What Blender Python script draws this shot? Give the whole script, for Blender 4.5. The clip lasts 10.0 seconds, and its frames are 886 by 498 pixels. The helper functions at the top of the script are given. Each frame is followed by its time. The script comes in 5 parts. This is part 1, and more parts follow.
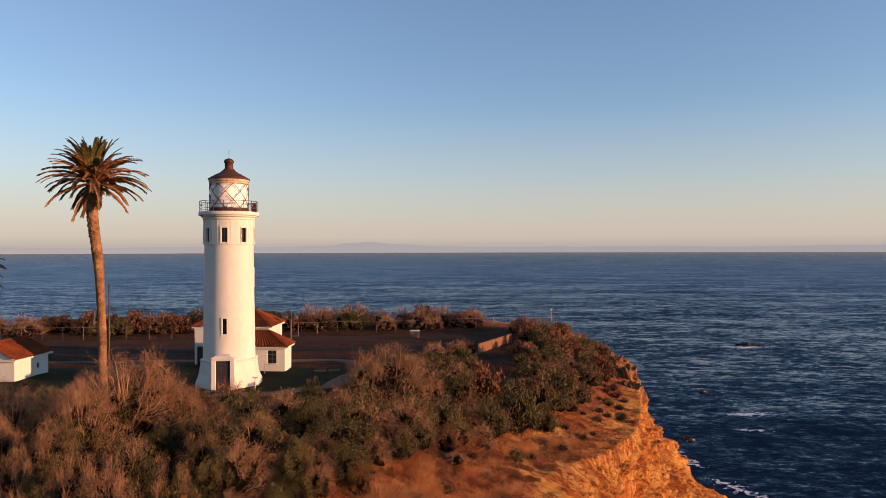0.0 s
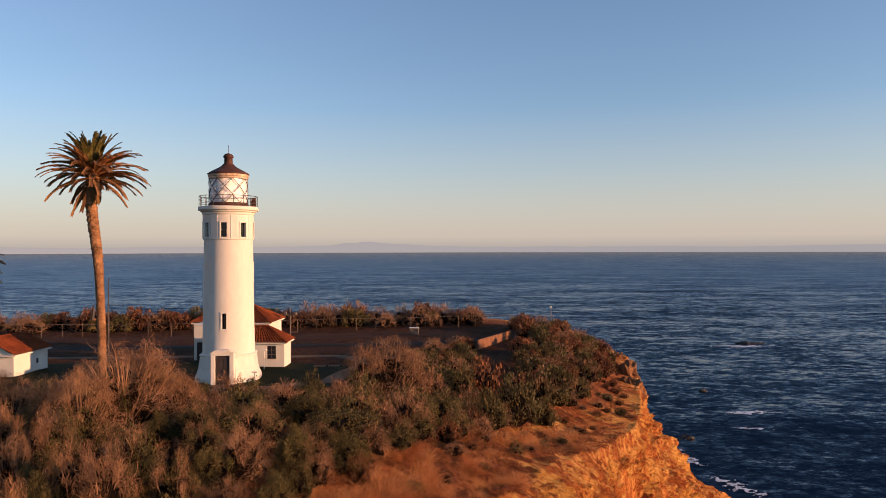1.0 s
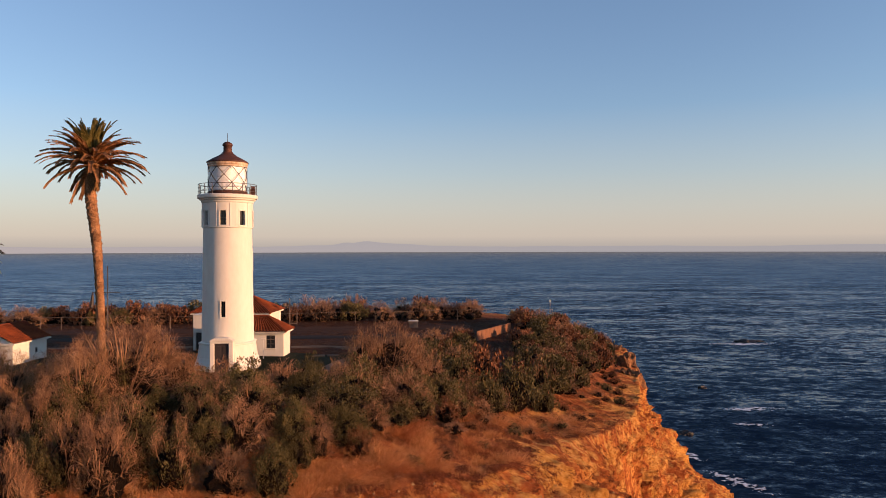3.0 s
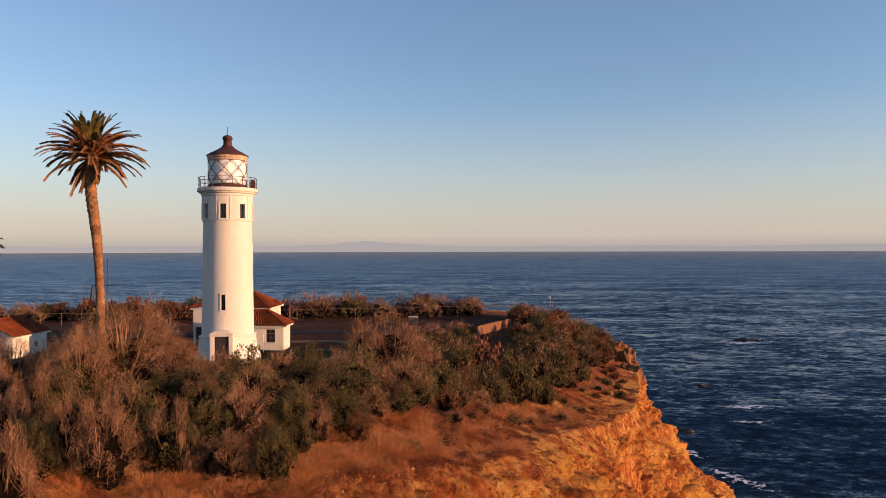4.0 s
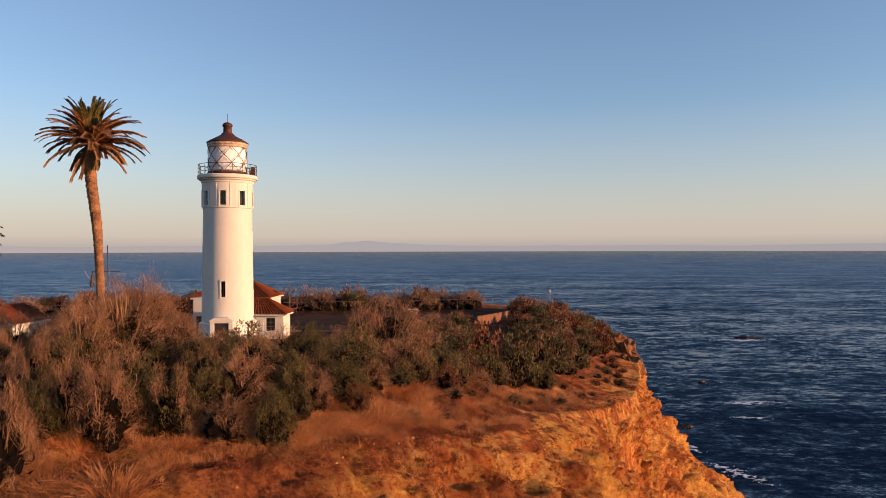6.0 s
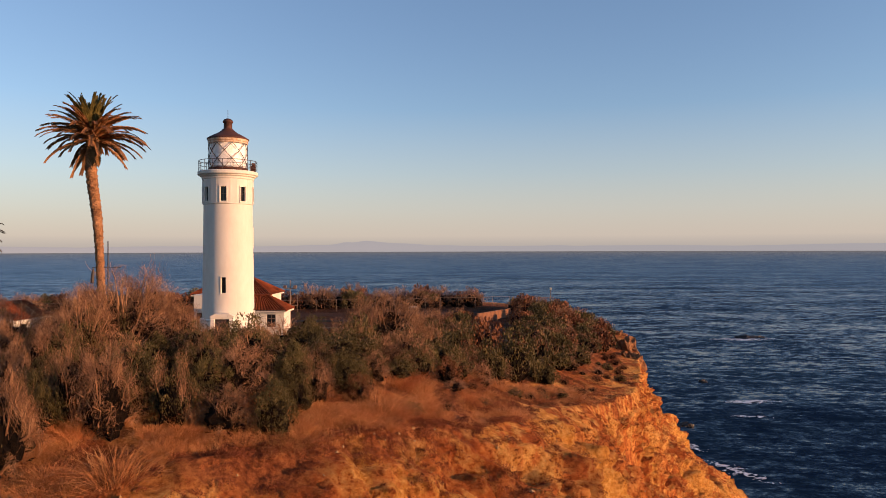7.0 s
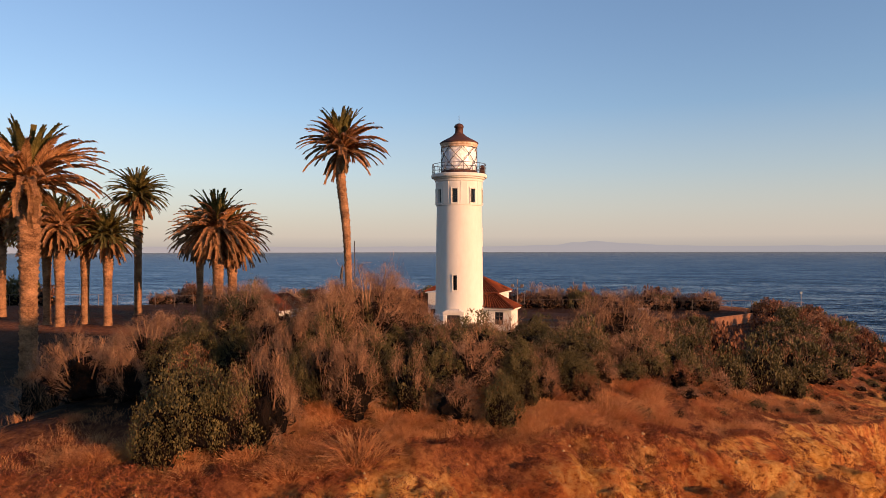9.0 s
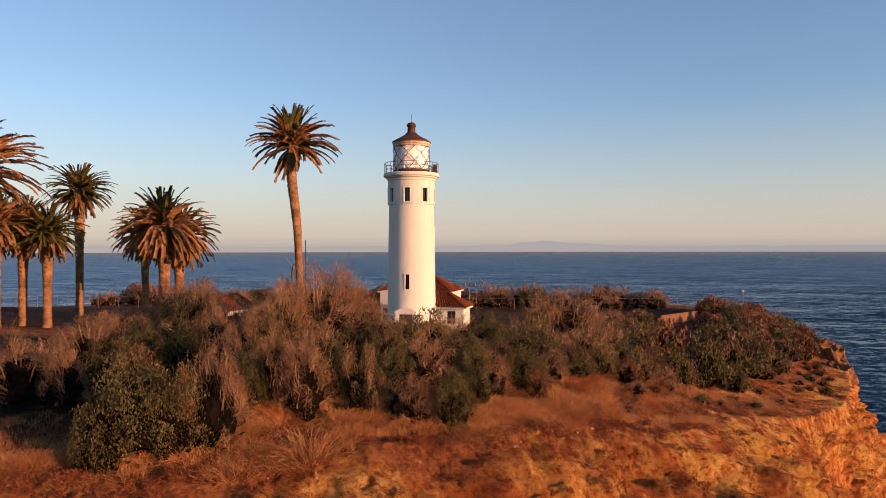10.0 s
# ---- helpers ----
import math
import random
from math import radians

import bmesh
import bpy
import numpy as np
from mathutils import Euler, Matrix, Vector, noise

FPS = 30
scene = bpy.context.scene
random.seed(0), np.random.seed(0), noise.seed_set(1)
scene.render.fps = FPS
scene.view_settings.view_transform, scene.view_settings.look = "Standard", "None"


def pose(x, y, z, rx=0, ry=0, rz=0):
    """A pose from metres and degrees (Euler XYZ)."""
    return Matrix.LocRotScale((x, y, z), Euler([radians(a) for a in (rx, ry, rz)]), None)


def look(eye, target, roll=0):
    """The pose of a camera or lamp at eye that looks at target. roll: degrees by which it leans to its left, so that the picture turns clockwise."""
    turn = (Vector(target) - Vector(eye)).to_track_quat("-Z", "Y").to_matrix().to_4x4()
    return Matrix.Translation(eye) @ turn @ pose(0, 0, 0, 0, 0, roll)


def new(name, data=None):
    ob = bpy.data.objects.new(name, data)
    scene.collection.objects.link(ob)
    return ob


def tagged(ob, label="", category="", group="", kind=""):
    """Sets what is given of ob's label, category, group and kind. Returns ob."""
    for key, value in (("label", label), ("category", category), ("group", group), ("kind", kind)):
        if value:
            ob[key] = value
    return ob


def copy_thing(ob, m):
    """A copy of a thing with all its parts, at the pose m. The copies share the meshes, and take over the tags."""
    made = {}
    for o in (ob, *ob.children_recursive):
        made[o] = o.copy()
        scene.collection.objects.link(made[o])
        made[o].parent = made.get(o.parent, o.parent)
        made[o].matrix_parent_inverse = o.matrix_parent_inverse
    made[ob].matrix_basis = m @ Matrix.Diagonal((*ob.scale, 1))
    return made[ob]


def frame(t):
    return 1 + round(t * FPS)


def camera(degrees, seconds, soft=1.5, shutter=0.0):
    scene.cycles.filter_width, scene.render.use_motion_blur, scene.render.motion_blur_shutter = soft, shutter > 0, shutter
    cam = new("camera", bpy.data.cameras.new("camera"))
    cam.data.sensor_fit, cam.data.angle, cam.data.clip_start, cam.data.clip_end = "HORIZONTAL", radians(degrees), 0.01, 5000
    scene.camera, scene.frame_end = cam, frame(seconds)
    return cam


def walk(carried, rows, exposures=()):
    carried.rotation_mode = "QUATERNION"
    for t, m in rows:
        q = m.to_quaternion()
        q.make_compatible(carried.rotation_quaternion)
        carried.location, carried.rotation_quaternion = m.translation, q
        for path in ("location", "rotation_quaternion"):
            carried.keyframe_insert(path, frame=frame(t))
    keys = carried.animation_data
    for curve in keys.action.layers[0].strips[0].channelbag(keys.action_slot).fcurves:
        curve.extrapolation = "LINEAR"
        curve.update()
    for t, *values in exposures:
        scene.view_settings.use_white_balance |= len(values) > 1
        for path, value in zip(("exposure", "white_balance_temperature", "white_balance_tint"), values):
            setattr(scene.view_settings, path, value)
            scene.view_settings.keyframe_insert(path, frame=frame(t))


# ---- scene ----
# ---- camera: a slow sink straight down, then a turn to the left and part of the way back ----
cam = camera(64.4, 10.0, soft=0.8)
PATH = [  # seconds, height, yaw, pitch, roll
    (0.0, 12.06, 1.75, 0.05, 0.14), (0.5, 11.85, 1.72, 0.05, 0.14), (1.0, 11.61, 1.71, 0.04, 0.15),
    (1.5, 11.34, 1.69, 0.04, 0.15), (2.0, 11.09, 1.66, 0.03, 0.15), (2.5, 10.84, 1.65, 0.03, 0.14),
    (3.25, 10.43, 1.65, 0.02, 0.14), (4.0, 10.00, 1.65, 0.01, 0.15), (4.5, 9.71, 1.65, 0.01, 0.15),
    (5.0, 9.41, 1.65, 0.0, 0.15), (5.5, 9.13, 1.65, 0.0, 0.15), (5.8, 8.96, 1.65, 0.0, 0.15), (6.3, 8.70, 1.65, 0.0, 0.16),
    (6.8, 8.51, 1.66, 0.01, 0.17), (7.1, 8.48, 1.70, 0.01, 0.18), (7.2, 8.48, 1.90, 0.01, 0.18), (7.3, 8.48, 3.05, 0.02, 0.19),
    (7.4, 8.47, 4.50, 0.03, 0.2), (7.5, 8.47, 6.28, 0.03, 0.2), (7.6, 8.47, 8.09, 0.04, 0.19), (7.7, 8.46, 9.97, 0.05, 0.17),
    (7.8, 8.46, 11.85, 0.05, 0.16), (7.9, 8.45, 13.7, 0.06, 0.15), (8.0, 8.45, 15.42, 0.06, 0.14), (8.1, 8.45, 16.75, 0.06, 0.13),
    (8.2, 8.45, 17.8, 0.07, 0.12), (8.35, 8.44, 18.5, 0.07, 0.11), (8.5, 8.44, 18.93, 0.07, 0.11), (8.75, 8.43, 19.6, 0.06, 0.11),
    (9.0, 8.42, 19.98, 0.06, 0.11), (9.3, 8.41, 20.1, 0.05, 0.10), (9.5, 8.40, 20.0, 0.05, 0.10), (9.65, 8.38, 19.3, 0.05, 0.10),
    (9.8, 8.37, 17.4, 0.04, 0.10), (10.0, 8.35, 16.1, 0.04, 0.10),
]
walk(cam, [(t, pose(0, 0, h, 90 + p, r, w)) for t, h, w, p, r in PATH], exposures=[(0.0, 0.85, 6900, 24), (10.0, 0.85, 6900, 24)])

# ---- light: a low sun from the right, and the evening sky ----
SUN_AZ, SUN_EL = radians(106.0), radians(7.5)
world = bpy.data.worlds.new("evening_sky")
scene.world = world
world.use_nodes = True
wn = world.node_tree.nodes
sky = wn.new("ShaderNodeTexSky")
sky.sky_type, sky.sun_disc = "NISHITA", False
sky.sun_elevation, sky.sun_rotation = SUN_EL, SUN_AZ
sky.altitude, sky.air_density, sky.dust_density, sky.ozone_density = 0, 1.0, 0.1, 2.6
wn["Background"].inputs["Strength"].default_value = 0.109
world.node_tree.links.new(sky.outputs[0], wn["Background"].inputs["Color"])
veil, both = wn.new("ShaderNodeBackground"), wn.new("ShaderNodeAddShader")  # thin even marine haze over the whole sky
veil.inputs["Color"].default_value, veil.inputs["Strength"].default_value = (0.2, 0.42, 0.75, 1), 0.06
world.node_tree.links.new(wn["Background"].outputs[0], both.inputs[0])
world.node_tree.links.new(veil.outputs[0], both.inputs[1])
world.node_tree.links.new(both.outputs[0], wn["World Output"].inputs[0])
sun = new("sun", bpy.data.lights.new("sun", "SUN"))
sun.data.energy, sun.data.angle, sun.data.color = 5.0, radians(0.6), (1.0, 0.575, 0.3)
toward = Vector((math.sin(SUN_AZ) * math.cos(SUN_EL), math.cos(SUN_AZ) * math.cos(SUN_EL), math.sin(SUN_EL)))
sun.matrix_world = look(tuple(toward * 60), (0, 0, 0))


# ---- materials ----
def material(name, rough=0.8, metal=0.0):
    m = bpy.data.materials.new(name)
    m.use_nodes = True
    b = m.node_tree.nodes["Principled BSDF"]
    b.inputs["Roughness"].default_value, b.inputs["Metallic"].default_value = rough, metal
    b.inputs["Specular IOR Level"].default_value = 0.08 if rough > 0.8 else 0.4
    return m, m.node_tree.nodes, m.node_tree.links, b


def ramp(n, l, fac, *stops):
    r = n.new("ShaderNodeValToRGB")
    while len(r.color_ramp.elements) < len(stops):
        r.color_ramp.elements.new(0.5)
    for e, (p, c) in zip(r.color_ramp.elements, stops):
        e.position, e.color = p, (*c, 1)
    l.new(fac, r.inputs[0])
    return r.outputs[0]


def noise_tex(n, l, scale, detail=4, rough=0.55, stretch=(1, 1, 1), turn=0, coords="Object"):
    tc, mp, t = n.new("ShaderNodeTexCoord"), n.new("ShaderNodeMapping"), n.new("ShaderNodeTexNoise")
    mp.inputs["Scale"].default_value, mp.inputs["Rotation"].default_value = stretch, (0, 0, turn)
    t.inputs["Scale"].default_value, t.inputs["Detail"].default_value, t.inputs["Roughness"].default_value = scale, detail, rough
    l.new(tc.outputs[coords], mp.inputs[0])
    l.new(mp.outputs[0], t.inputs["Vector"])
    return t.outputs["Fac"]


def mix(n, l, fac, a, b, how="MIX"):
    m = n.new("ShaderNodeMix")
    m.data_type, m.blend_type = "RGBA", how
    for s, v in ((m.inputs[0], fac), (m.inputs[6], a), (m.inputs[7], b)):
        if isinstance(v, (int, float)):
            s.default_value = v
        elif isinstance(v, tuple):
            s.default_value = (*v, 1)
        else:
            l.new(v, s)
    return m.outputs[2]


def bump(n, l, b, height, strength, distance):
    k = n.new("ShaderNodeBump")
    k.inputs["Strength"].default_value, k.inputs["Distance"].default_value = strength, distance
    l.new(height, k.inputs["Height"])
    l.new(k.outputs[0], b.inputs["Normal"])
    return k


def simple(name, light, dark, scale, rough=0.8, metal=0.0, relief=0.3, depth=0.02, stretch=(1, 1, 1)):
    """Two tones by a fine and a coarse noise, with relief."""
    m, n, l, b = material(name, rough, metal)
    fine, coarse = noise_tex(n, l, scale, 6, 0.65, stretch), noise_tex(n, l, scale * 0.13, 3, 0.5, stretch)
    f = mix(n, l, 0.5, fine, coarse)
    l.new(ramp(n, l, f, (0.35, dark), (0.65, light)), b.inputs["Base Color"])
    bump(n, l, b, fine, relief, depth)
    b.inputs["Specular IOR Level"].default_value = 0.08 if rough > 0.84 else 0.4
    return m


def leafy(name, a, b_, c, rough=0.7, through_light=0.1):
    """Foliage: tone by plant and by leaf, a little see-through."""
    m, n, l, b = material(name, rough)
    g, o = n.new("ShaderNodeNewGeometry"), n.new("ShaderNodeObjectInfo")
    patch = noise_tex(n, l, 1.6, 3, 0.6)
    tone = mix(n, l, 0.6, g.outputs["Random Per Island"], ramp(n, l, patch, (0.3, (0, 0, 0)), (0.7, (1, 1, 1))))
    leaf = ramp(n, l, tone, (0.1, a), (0.5, b_), (0.9, c))
    hsv = n.new("ShaderNodeHueSaturation")
    mr = n.new("ShaderNodeMapRange")
    mr.inputs["To Min"].default_value, mr.inputs["To Max"].default_value = 0.7, 1.25
    l.new(o.outputs["Random"], mr.inputs[0])
    l.new(mr.outputs[0], hsv.inputs["Value"])
    l.new(leaf, hsv.inputs["Color"])
    l.new(hsv.outputs[0], b.inputs["Base Color"])
    tr, ad = n.new("ShaderNodeBsdfTranslucent"), n.new("ShaderNodeMixShader")
    ad.inputs[0].default_value = through_light
    l.new(hsv.outputs[0], tr.inputs["Color"])
    l.new(b.outputs[0], ad.inputs[1])
    l.new(tr.outputs[0], ad.inputs[2])
    l.new(ad.outputs[0], n["Material Output"].inputs[0])
    b.inputs["Specular IOR Level"].default_value = 0.2
    return m


def ground_material():
    m, n, l, b = material("headland_earth", 0.95)
    b.inputs["Specular IOR Level"].default_value = 0.1
    at = n.new("ShaderNodeAttribute")
    at.attribute_name = "bare"
    big, mid, fine = noise_tex(n, l, 0.2, 4), noise_tex(n, l, 0.8, 8, 0.72), noise_tex(n, l, 3.2, 7, 0.72)
    streak = noise_tex(n, l, 0.9, 5, 0.6, (1.0, 1.0, 0.22), 0.4)
    earth = ramp(n, l, mid, (0.36, (0.12, 0.028, 0.012)), (0.44, (0.4, 0.105, 0.03)), (0.54, (0.62, 0.205, 0.052)), (0.65, (0.8, 0.38, 0.11)))
    pale = ramp(n, l, fine, (0.36, (0.3, 0.1, 0.03)), (0.46, (0.64, 0.3, 0.07)), (0.6, (0.82, 0.52, 0.17)))
    earth = mix(n, l, ramp(n, l, streak, (0.475, (0, 0, 0)), (0.56, (0.75, 0.75, 0.75))), earth, pale)
    earth = mix(n, l, ramp(n, l, fine, (0.36, (0.85, 0.85, 0.85)), (0.46, (0, 0, 0))), earth, (0.1, 0.026, 0.01))
    grit = noise_tex(n, l, 9.0, 8, 0.75)
    earth = mix(n, l, ramp(n, l, grit, (0.36, (0.7, 0.7, 0.7)), (0.45, (0, 0, 0))), earth, (0.16, 0.04, 0.014))
    earth = mix(n, l, ramp(n, l, grit, (0.58, (0, 0, 0)), (0.68, (0.6, 0.6, 0.6))), earth, (0.8, 0.48, 0.18))
    earth = mix(n, l, ramp(n, l, big, (0.42, (0.55, 0.55, 0.55)), (0.52, (0, 0, 0))), earth, (0.24, 0.055, 0.014))
    fresh = ramp(n, l, fine, (0.34, (0.42, 0.15, 0.03)), (0.5, (0.72, 0.35, 0.075)), (0.66, (0.84, 0.52, 0.17)))
    zone = mix(n, l, 0.3, noise_tex(n, l, 0.16, 3, 0.5, (1, 1, 0.5)), noise_tex(n, l, 1.5, 6, 0.7, (1, 1, 0.4)))
    earth = mix(n, l, ramp(n, l, zone, (0.53, (0, 0, 0)), (0.57, (0.8, 0.8, 0.8))), earth, fresh)
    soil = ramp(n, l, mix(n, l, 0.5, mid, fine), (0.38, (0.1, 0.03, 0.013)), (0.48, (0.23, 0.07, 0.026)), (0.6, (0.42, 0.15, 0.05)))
    # near-black: shade under the shrubs put into the soil colour; darkens the far field too
    shade_and_field_soil = ramp(n, l, mid, (0.4, (0.008, 0.005, 0.003)), (0.65, (0.03, 0.015, 0.007)))
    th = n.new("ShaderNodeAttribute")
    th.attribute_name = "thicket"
    soil = mix(n, l, th.outputs["Fac"], soil, shade_and_field_soil)
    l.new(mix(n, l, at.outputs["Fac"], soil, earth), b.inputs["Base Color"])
    relief = mix(n, l, 0.5, fine, noise_tex(n, l, 1.3, 8, 0.75))
    bump(n, l, b, mix(n, l, 0.3, relief, grit), 1.0, 0.85)
    return m


def sea_material():
    """Water whose facets tilt with swell, chop and ripples."""
    m, n, l, b = material("sea_water", 0.22)
    b.inputs["Base Color"].default_value = (0.003, 0.014, 0.032, 1)
    b.inputs["IOR"].default_value = 1.33
    b.inputs["Specular IOR Level"].default_value = 0.42
    tc, sh, nm, sc = n.new("ShaderNodeTexCoord"), n.new("ShaderNodeVectorMath"), n.new("ShaderNodeVectorMath"), n.new("ShaderNodeVectorMath")
    sh.operation, nm.operation, sc.operation = "MULTIPLY", "NORMALIZE", "SCALE"
    sh.inputs[1].default_value = (-1, -1, 0)
    sc.inputs["Scale"].default_value = 0.19  # reflected light set through the normals: facets tilted to the origin
    l.new(tc.outputs["Object"], sh.inputs[0])
    l.new(sh.outputs[0], nm.inputs[0])
    l.new(nm.outputs[0], sc.inputs[0])
    # tilt falls with distance: darker water close in, brighter further out
    far, lean = n.new("ShaderNodeVectorMath"), n.new("ShaderNodeMapRange")
    far.operation, lean.interpolation_type = "LENGTH", "SMOOTHSTEP"
    for key, value in (("From Min", 150.0), ("From Max", 340.0), ("To Min", 0.23), ("To Max", 0.15)):
        lean.inputs[key].default_value = value
    l.new(tc.outputs["Object"], far.inputs[0])
    l.new(far.outputs["Value"], lean.inputs[0])
    l.new(lean.outputs[0], sc.inputs["Scale"])
    total = sc.outputs[0]
    for scale, detail, stretch, turn, k in ((0.022, 2, (0.45, 1.3, 1), 0.5, 0.4), (0.11, 4, (0.6, 1.3, 1), 0.3, 0.62), (0.42, 5, (0.75, 1.25, 1), 0.1, 0.85), (1.5, 3, (0.9, 1.1, 1), -0.3, 0.45)):
        tc, mp, t = n.new("ShaderNodeTexCoord"), n.new("ShaderNodeMapping"), n.new("ShaderNodeTexNoise")
        mp.inputs["Scale"].default_value, mp.inputs["Rotation"].default_value = stretch, (0, 0, turn)
        t.inputs["Scale"].default_value, t.inputs["Detail"].default_value, t.inputs["Roughness"].default_value = scale, detail, 0.6
        l.new(tc.outputs["Object"], mp.inputs[0])
        l.new(mp.outputs[0], t.inputs["Vector"])
        sub, mul = n.new("ShaderNodeVectorMath"), n.new("ShaderNodeVectorMath")
        sub.operation, mul.operation = "SUBTRACT", "MULTIPLY"
        sub.inputs[1].default_value, mul.inputs[1].default_value = (0.5, 0.5, 0.5), (k, k * 1.4, 0)
        l.new(t.outputs["Color"], sub.inputs[0])
        l.new(sub.outputs[0], mul.inputs[0])
        add = n.new("ShaderNodeVectorMath")
        l.new(total, add.inputs[0])
        l.new(mul.outputs[0], add.inputs[1])
        total = add.outputs[0]
    # long low swell in the open water, steeper chop under the headland
    tc, ln, mr, calm = n.new("ShaderNodeTexCoord"), n.new("ShaderNodeVectorMath"), n.new("ShaderNodeMapRange"), n.new("ShaderNodeVectorMath")
    ln.operation, calm.operation, mr.interpolation_type = "LENGTH", "SCALE", "SMOOTHSTEP"
    for key, value in (("From Min", 120.0), ("From Max", 1500.0), ("To Min", 1.15), ("To Max", 0.3)):
        mr.inputs[key].default_value = value
    l.new(tc.outputs["Object"], ln.inputs[0])
    l.new(ln.outputs["Value"], mr.inputs[0])
    rise = n.new("ShaderNodeVectorMath")
    rise.operation = "SUBTRACT"
    l.new(total, rise.inputs[0])
    l.new(sc.outputs[0], rise.inputs[1])
    l.new(rise.outputs[0], calm.inputs[0])
    l.new(mr.outputs[0], calm.inputs["Scale"])
    both = n.new("ShaderNodeVectorMath")
    l.new(calm.outputs[0], both.inputs[0])
    l.new(sc.outputs[0], both.inputs[1])
    total = both.outputs[0]
    up, nor = n.new("ShaderNodeVectorMath"), n.new("ShaderNodeVectorMath")
    nor.operation = "NORMALIZE"
    up.inputs[1].default_value = (0, 0, 1)
    l.new(total, up.inputs[0])
    l.new(up.outputs[0], nor.inputs[0])
    l.new(nor.outputs[0], b.inputs["Normal"])
    return m


M_GROUND, M_SEA = ground_material(), sea_material()
M_WHITE = simple("white_render", (0.72, 0.68, 0.59), (0.62, 0.58, 0.495), 3.0, 0.75, relief=0.15, depth=0.01, stretch=(1, 1, 0.35))
M_RUST = simple("rusted_dark_iron", (0.12, 0.045, 0.028), (0.045, 0.022, 0.018), 5.0, 0.7, 0.3)
M_CORNICE = simple("rust_streaked_cornice", (0.74, 0.62, 0.46), (0.34, 0.15, 0.06), 4.0, 0.7, stretch=(1, 1, 0.4))
M_IRON = simple("weathered_iron", (0.13, 0.11, 0.10), (0.05, 0.045, 0.045), 12.0, 0.55, 0.5)
M_GALV = simple("galvanised_steel", (0.22, 0.16, 0.12), (0.12, 0.085, 0.065), 9.0, 0.6, 0.3)
M_DARK = simple("dark_painted_wood", (0.05, 0.035, 0.03), (0.025, 0.02, 0.02), 8.0, 0.6)
M_TILE = simple("red_clay_tile", (0.25, 0.0624, 0.0218), (0.0936, 0.0234, 0.0109), 6.0, 0.85)
M_LAWN = simple("mown_lawn", (0.02, 0.022, 0.006), (0.01, 0.012, 0.004), 5.0, 0.95, relief=0.8, depth=0.05)
M_PATH = simple("pale_dirt_path", (0.172, 0.121, 0.0819), (0.101, 0.0702, 0.0468), 2.0, 0.95)
M_ASPHALT = simple("dark_asphalt", (0.032, 0.023, 0.018), (0.016, 0.012, 0.01), 3.0, 0.95)
M_FIELD = simple("burnt_brown_field", (0.101, 0.039, 0.0156), (0.039, 0.0156, 0.0078), 1.6, 0.95, relief=0.8, depth=0.1)
M_FENCEWOOD = simple("rust_brown_fence", (0.24, 0.1, 0.045), (0.12, 0.05, 0.022), 6.0, 0.8, stretch=(1, 1, 0.2))
M_ROCK = simple("wet_dark_rock", (0.022, 0.018, 0.016), (0.008, 0.007, 0.007), 1.2, 0.45, relief=0.9, depth=0.2)
M_CRAG = simple("brown_crag", (0.36, 0.17, 0.075), (0.09, 0.04, 0.022), 1.6, 0.95, relief=1.0, depth=0.3)
M_FOAM = simple("sea_foam", (0.85, 0.86, 0.86), (0.6, 0.63, 0.65), 2.0, 0.9)
M_TRUNK = simple("palm_bark", (0.46, 0.235, 0.115), (0.085, 0.038, 0.019), 7.0, 0.9, relief=1.0, depth=0.12, stretch=(1, 1, 1.6))
M_BOOT = simple("palm_leaf_bases", (0.36, 0.2, 0.085), (0.12, 0.062, 0.028), 6.0, 0.9, relief=1.0, depth=0.06)
# near-black: the shade inside the shrubs is put into this colour
M_STEM_SHADE = simple("shaded_shrub_wood", (0.014, 0.008, 0.005), (0.004, 0.003, 0.002), 9.0, 0.95, relief=1.0, depth=0.15)
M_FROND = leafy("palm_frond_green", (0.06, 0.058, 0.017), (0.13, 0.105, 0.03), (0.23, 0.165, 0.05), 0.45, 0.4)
M_FROND_MID = leafy("palm_frond_bronze", (0.17, 0.078, 0.032), (0.4, 0.19, 0.08), (0.6, 0.32, 0.145), 0.5, 0.35)
M_FROND_DRY = leafy("palm_frond_dry", (0.16, 0.076, 0.032), (0.31, 0.15, 0.064), (0.46, 0.25, 0.11), 0.7, 0.3)
M_TWIG = leafy("dry_twigs", (0.09, 0.043, 0.021), (0.25, 0.125, 0.062), (0.47, 0.265, 0.14), 0.8, 0.05)
M_GREEN = leafy("olive_leaves", (0.03, 0.026, 0.009), (0.09, 0.07, 0.022), (0.19, 0.137, 0.045), 0.6, 0.05)
M_RUSTLEAF = leafy("rust_brown_leaves", (0.06, 0.021, 0.01), (0.14, 0.05, 0.02), (0.26, 0.105, 0.04), 0.7, 0.05)
M_GRASS = leafy("dry_grass", (0.34, 0.12, 0.044), (0.55, 0.23, 0.085), (0.74, 0.39, 0.15), 0.8)
M_STONE = simple("pale_sandstone", (0.468, 0.312, 0.156), (0.265, 0.148, 0.0624), 3.0, 0.9)
M_GRASS_RED = leafy("rust_grass", (0.22, 0.068, 0.026), (0.35, 0.115, 0.04), (0.48, 0.18, 0.06), 0.8)
M_ICE = leafy("iceplant_leaves", (0.08, 0.02, 0.012), (0.16, 0.042, 0.02), (0.27, 0.08, 0.032), 0.6)
M_WEED = leafy("low_rust_weeds", (0.09, 0.027, 0.013), (0.18, 0.052, 0.021), (0.28, 0.09, 0.033), 0.8)


